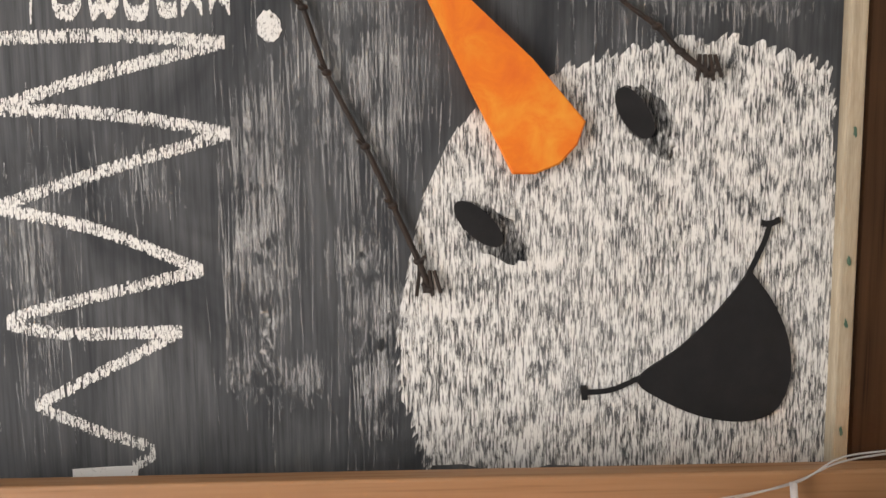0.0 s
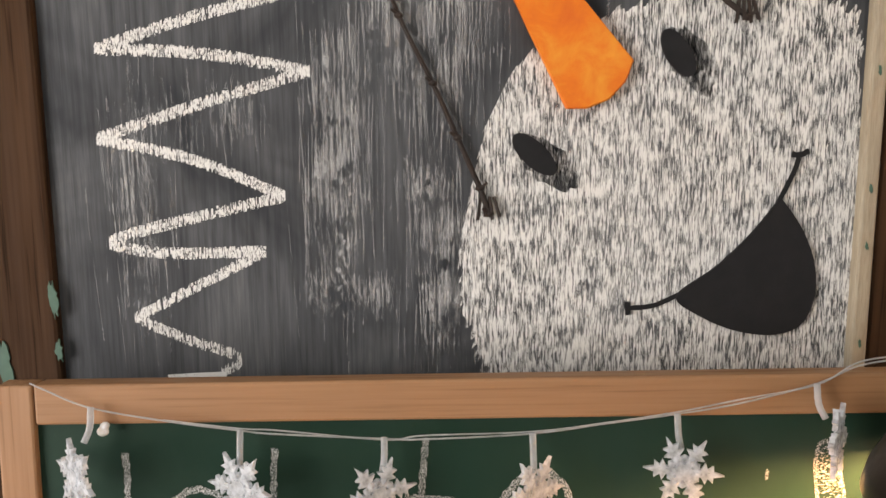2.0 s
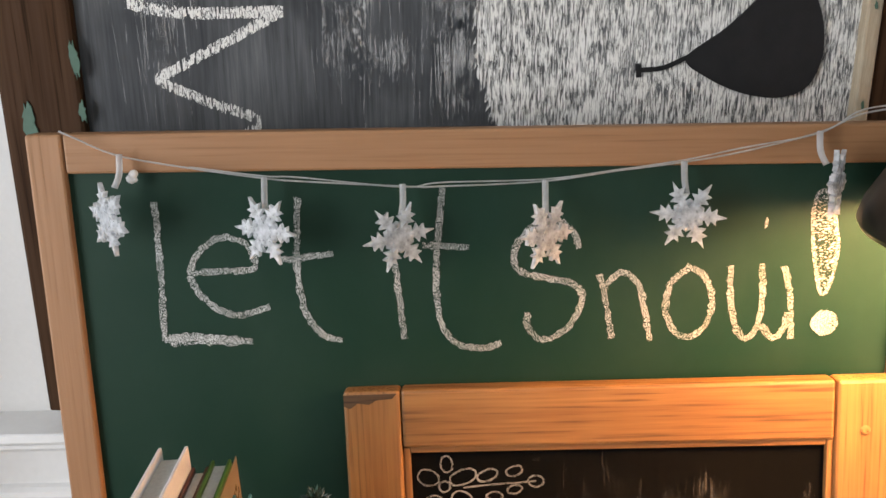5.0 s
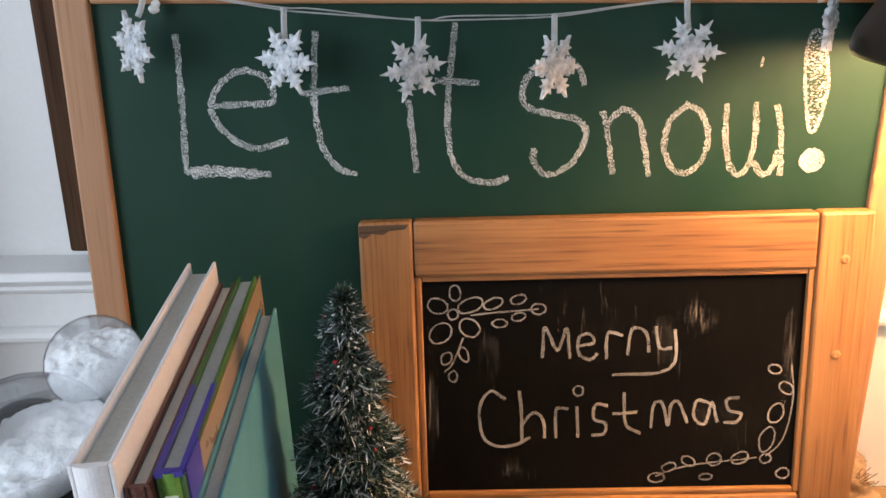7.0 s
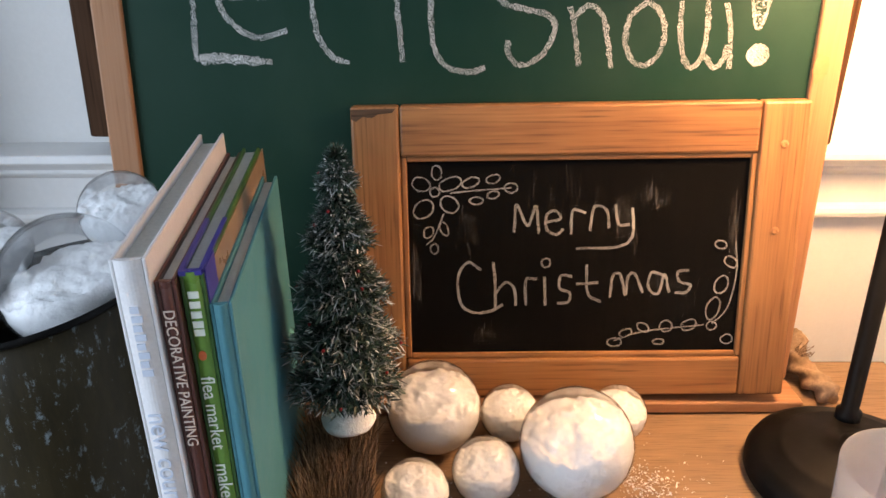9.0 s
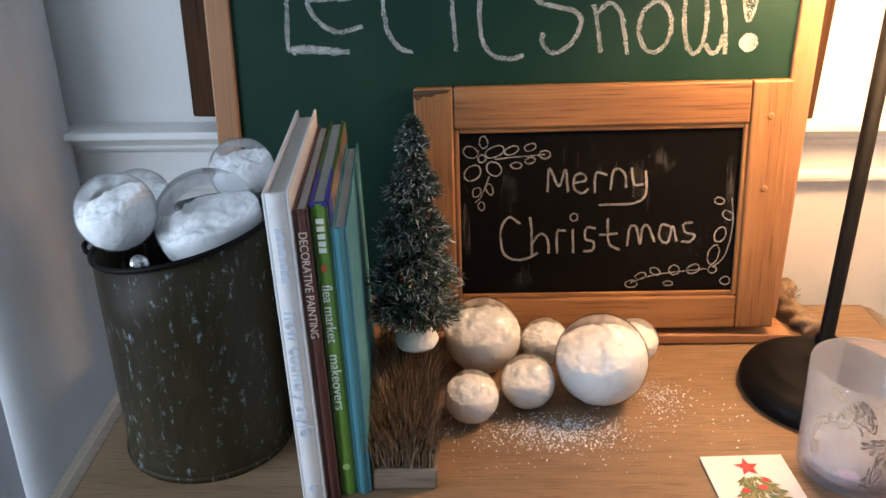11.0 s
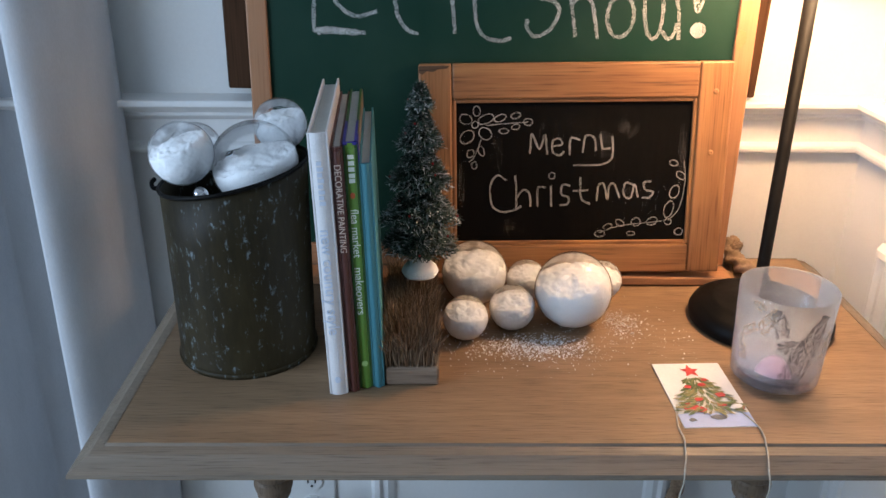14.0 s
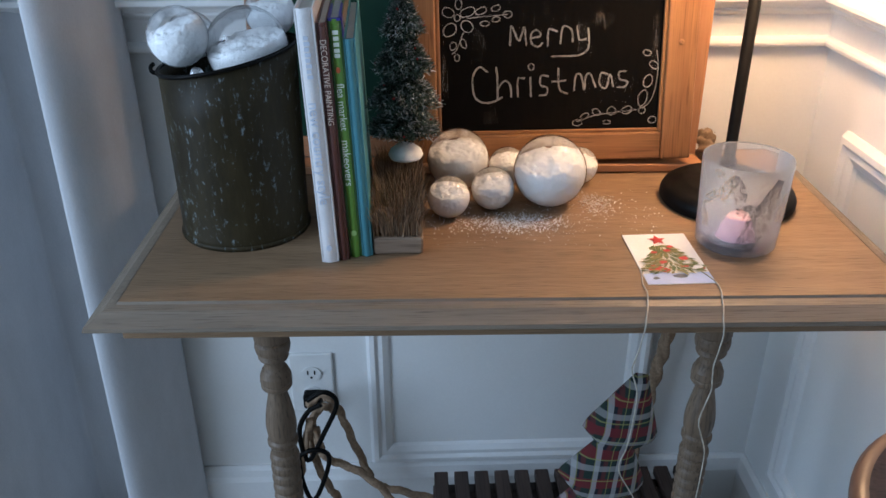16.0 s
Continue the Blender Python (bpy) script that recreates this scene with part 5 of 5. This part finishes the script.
for pts in ([(0.232, 0.26, 0.7612), (0.2235, 0.225, 0.7615), (0.222, 0.197, 0.7615), (0.216, 0.162, 0.742), (0.211, 0.160, 0.715), (0.206, 0.16, 0.693), (0.2135, 0.16, 0.662), (0.209, 0.16, 0.606), (0.2015, 0.16, 0.570), (0.220, 0.16, 0.532), (0.224, 0.16, 0.50)],
            [(0.292, 0.25, 0.7612), (0.301, 0.222, 0.7615), (0.298, 0.195, 0.7615), (0.293, 0.162, 0.742), (0.293, 0.160, 0.727), (0.288, 0.16, 0.695), (0.289, 0.16, 0.668), (0.281, 0.16, 0.630), (0.2915, 0.16, 0.5905), (0.2895, 0.16, 0.53), (0.291, 0.16, 0.50)]):
    pts = [(x, y, z) if z > 0.75 else (1.02 * x - 0.0292 * z + 0.0136, y, 1.075 * z - 0.0445 - 0.02 * x) for x, y, z in pts]
    bm = tube(pts, 0.00075, 6, steps=10, twist=0.9, lobes=3)
    bmesh.ops.transform(bm, matrix=tag.matrix_world.inverted(), verts=bm.verts)
    part("twine", bm, TWINE, tag, "thin natural twine hanging over the edge", True)

# ---- rope beside the board ----
JUTE = surface("jute_rope", (0.16, 0.10, 0.06), (0.36, 0.25, 0.16), 220, 0.9, 0, 0.8)
rope = thing("jute_rope", pose(0, 0, 0), "brown jute rope running over the table's back edge", "rope")
part("strand", tube([(0.418, 0.543, 0.7705), (0.410, 0.570, 0.772), (0.406, 0.600, 0.776), (0.420, 0.636, 0.776), (0.434, 0.655, 0.745), (0.439, 0.660, 0.590), (0.417, 0.660, 0.414), (0.407, 0.660, 0.347), (0.398, 0.660, 0.285), (0.392, 0.660, 0.211), (0.372, 0.66, 0.083), (0.36, 0.65, 0.012)], 0.0098, 14, steps=18, twist=0.45, lobes=3), JUTE, rope, smooth=True)
bm = bmesh.new()
rnd = random.Random(4)
for k in range(26):
    x, y, z = 0.406 + rnd.uniform(-0.006, 0.006), 0.59 + rnd.uniform(-0.01, 0.01), 0.79
    tube([(x, y, z), (x + rnd.uniform(-0.006, 0.006), y - 0.004, z + rnd.uniform(0.003, 0.010))], 0.0004, 4, bm, 2)
part("frayed_fibres", bm, JUTE, rope)

# ---- under the table ----
PLATE = cover("outlet_plastic", (0.72, 0.72, 0.70), 0.35)
outlet = thing("wall_outlet", pose(-0.201, WALL_Y, 0.312), "white double wall outlet with cover plate", "outlet")
part("cover_plate", box(-0.038, 0.038, -0.006, 0, -0.062, 0.062, 0.003), PLATE, outlet)
for z in (0.021, -0.021):
    face = part("socket", slab(oval(0, z, 0.0175, 0.0145, 0, 24), -0.0085, -0.006), PLATE, outlet)
    for x in (-0.006, 0.006):
        part("slot", box(x - 0.0012, x + 0.0012, -0.0092, -0.0082, z - 0.001, z + 0.007), BLACK, face)
    part("slot", slab(oval(0, z - 0.007, 0.0022, 0.0022, 0, 10), -0.0092, -0.0082), BLACK, face)
plug = thing("power_plug", pose(0, 0, 0), "black plug in the outlet with rope-covered cord", "plug")
part("plug_body", box(-0.216, -0.184, WALL_Y - 0.032, WALL_Y - 0.008, 0.274, 0.302, 0.005), BLACK, plug)
cords = [[(-0.196, 0.722, 0.287), (-0.198, 0.68, 0.32), (-0.173, 0.66, 0.35), (-0.15, 0.66, 0.327), (-0.133, 0.66, 0.276), (-0.107, 0.66, 0.2), (-0.09, 0.66, 0.164), (-0.039, 0.66, 0.145), (0.03, 0.655, 0.12), (0.10, 0.65, 0.05), (0.14, 0.64, 0.008)],
         [(-0.15, 0.65, 0.325), (-0.166, 0.64, 0.342), (-0.186, 0.64, 0.324), (-0.194, 0.64, 0.257), (-0.174, 0.64, 0.186), (-0.156, 0.64, 0.148), (-0.14, 0.64, 0.06), (-0.13, 0.64, 0.008)],
         [(-0.185, 0.63, 0.31), (-0.176, 0.62, 0.27), (-0.159, 0.62, 0.250), (-0.113, 0.62, 0.224), (-0.067, 0.62, 0.171), (-0.04, 0.62, 0.09), (-0.03, 0.62, 0.008)],
         [(-0.19, 0.625, 0.33), (-0.205, 0.62, 0.27), (-0.215, 0.62, 0.22), (-0.225, 0.62, 0.17), (-0.22, 0.62, 0.008)]]
for pts in cords:
    pts = [(1.02 * x, y - 0.045, max(1.08 * z - 0.046, 0.008)) for x, y, z in pts]
    part("cord", tube(pts, 0.0062, 12, steps=18, twist=0.5, lobes=3), JUTE, plug, "thick rope-covered cord", True)
for y, pts in ((0.602, [(-0.192, 0.378), (-0.164, 0.393), (-0.145, 0.372), (-0.168, 0.318), (-0.199, 0.263), (-0.209, 0.319), (-0.193, 0.356), (-0.17, 0.37)]),
               (0.597, [(-0.214, 0.275), (-0.19, 0.287), (-0.165, 0.278), (-0.17, 0.24), (-0.195, 0.185), (-0.21, 0.22), (-0.214, 0.275)])):
    part("cable_tie", tube([(1.02 * x, y - 0.03, 1.09 * z - 0.058) for x, z in pts], 0.0042, 8, steps=8), BLACK, plug, "black looped cable clip", True)
SLATS = wood("dark_brown_slat", (0.022, 0.012, 0.009), (0.06, 0.034, 0.024), "y", 0.5)
rack = thing("slatted_bench", pose(0, 0, 0), "low dark brown slatted wooden bench under the table", "bench")
for k in range(13):
    x = 0.0237 + 0.0362 * k
    part("slat", box(x - 0.0124, x + 0.0124, 0.38, 0.62, 0.135, 0.153, 0.002), SLATS, rack)
for y in (0.41, 0.585):
    part("rail", box(0.009, 0.473, y, y + 0.022, 0.105, 0.1345, 0.002), SLATS, rack)
for x in (0.032, 0.448):
    for y in (0.41, 0.585):
        part("leg", box(x - 0.013, x + 0.013, y, y + 0.022, 0, 0.105, 0.002), SLATS, rack)

# plaid fabric tree
m, n, l, p = mat("plaid_cloth")


def bands(axis, scale, phase, lo, hi):
    w = n.new("ShaderNodeTexWave")
    w.bands_direction, w.wave_profile = axis, "SIN"
    w.inputs["Scale"].default_value, w.inputs["Phase Offset"].default_value, w.inputs["Distortion"].default_value = scale, phase, 0.15
    l.new(coords(n, l, spin=(0, 8, 0)), w.inputs["Vector"])
    return ramp(n, l, w.outputs["Fac"], (lo, 0.0), (hi, 1.0))


col = mixed(n, l, bands("X", 8.5, 0.4, 0.35, 0.6), (0.010, 0.013, 0.022), (0.016, 0.034, 0.028))
for axis, scale, phase, lo, hi, most, tint in (("Z", 8.5, 1.0, 0.74, 0.80, 0.8, (0.16, 0.014, 0.020)), ("X", 8.5, 1.6, 0.88, 0.93, 0.5, (0.15, 0.012, 0.018)), ("X", 8.5, 3.9, 0.86, 0.90, 0.6, (0.46, 0.46, 0.46)),
                                              ("Z", 8.5, 4.0, 0.90, 0.93, 0.45, (0.46, 0.46, 0.46)), ("Z", 11.5, 5.4, 0.988, 0.995, 0.5, (0.35, 0.36, 0.12)), ("X", 11.5, 5.2, 0.988, 0.995, 0.5, (0.35, 0.36, 0.12))):
    col = mixed(n, l, mixed(n, l, 1.0, bands(axis, scale, phase, lo, hi), (most,) * 3, "MULTIPLY"), col, tint)
l.new(col, p.inputs["Base Color"])
p.inputs["Roughness"].default_value = 0.9
bump(n, l, p, noisy(n, l, coords(n, l), 900, 2), 0.4, 0.0006)
PLAID = m
plaid = thing("plaid_fabric_tree", pose(0.2264, 0.430, 0.1570, 0, 13, 0) @ Matrix.Diagonal((0.85, 1, 1.297, 1)), "stuffed plaid fabric christmas tree on the slatted bench", "fabric tree")
out = [(-0.030, 0), (-0.092, 0.036), (-0.090, 0.044), (-0.042, 0.092), (-0.080, 0.116), (-0.078, 0.124), (-0.036, 0.168), (-0.068, 0.186), (-0.066, 0.194), (-0.010, 0.268), (0.010, 0.268), (0.066, 0.194), (0.068, 0.186), (0.036, 0.168), (0.078, 0.124), (0.080, 0.116), (0.042, 0.092), (0.090, 0.044), (0.092, 0.036), (0.030, 0)]
bm = bmesh.new()
N_IN = 5
ringsets = {}
for side in (-1, 1):
    prev = None
    for k in range(N_IN + 1):
        t = k / N_IN
        ring = []
        for x, z in out:
            cz = min(max(z, 0.03), 0.24)
            ring.append((x * (1 - t) + 0, side * 0.030 * math.sqrt(1 - (1 - t) ** 2) * (0.75 + 0.25 * math.cos(z * 60)), z * (1 - t) + cz * t))
        vs = prev0 if (k == 0 and side == 1) else [bm.verts.new(c) for c in ring]
        if k == 0:
            prev0 = vs
        if prev:
            for j in range(len(out)):
                i2 = (j + 1) % len(out)
                bm.faces.new((prev[j], prev[i2], vs[i2], vs[j]))
        prev = vs
part("stuffed_body", bm, PLAID, plaid, smooth=True)

# round stool near the table
STOOL = wood("dark_mahogany", (0.022, 0.009, 0.006), (0.065, 0.028, 0.017), "x", 0.4)
stool = thing("round_stool", pose(0.445, -0.135, 0), "round dark brown wooden stool with a pale worn edge", "stool")
part("seat", lathe([(0, 0.722), (0.144, 0.722), (0.151, 0.728), (0.152, 0.742), (0.148, 0.749), (0.139, 0.7495), (0.134, 0.747), (0, 0.746)], 64), STOOL, stool, smooth=True)
EDGE = cover("worn_edge", (0.15, 0.08, 0.05), 0.4)
part("worn_edge", lathe([(0.140, 0.7500), (0.148, 0.7500), (0.1525, 0.744), (0.1525, 0.740), (0.147, 0.7485), (0.140, 0.7490)], 64), EDGE, stool, "pale worn rim", True)
for k in range(4):
    a = math.pi / 4 + k * math.pi / 2
    part("leg", tube([(0.09 * math.cos(a), 0.09 * math.sin(a), 0.723), (0.135 * math.cos(a), 0.135 * math.sin(a), 0.0)], 0.016, 12, steps=4), STOOL, stool, smooth=True)
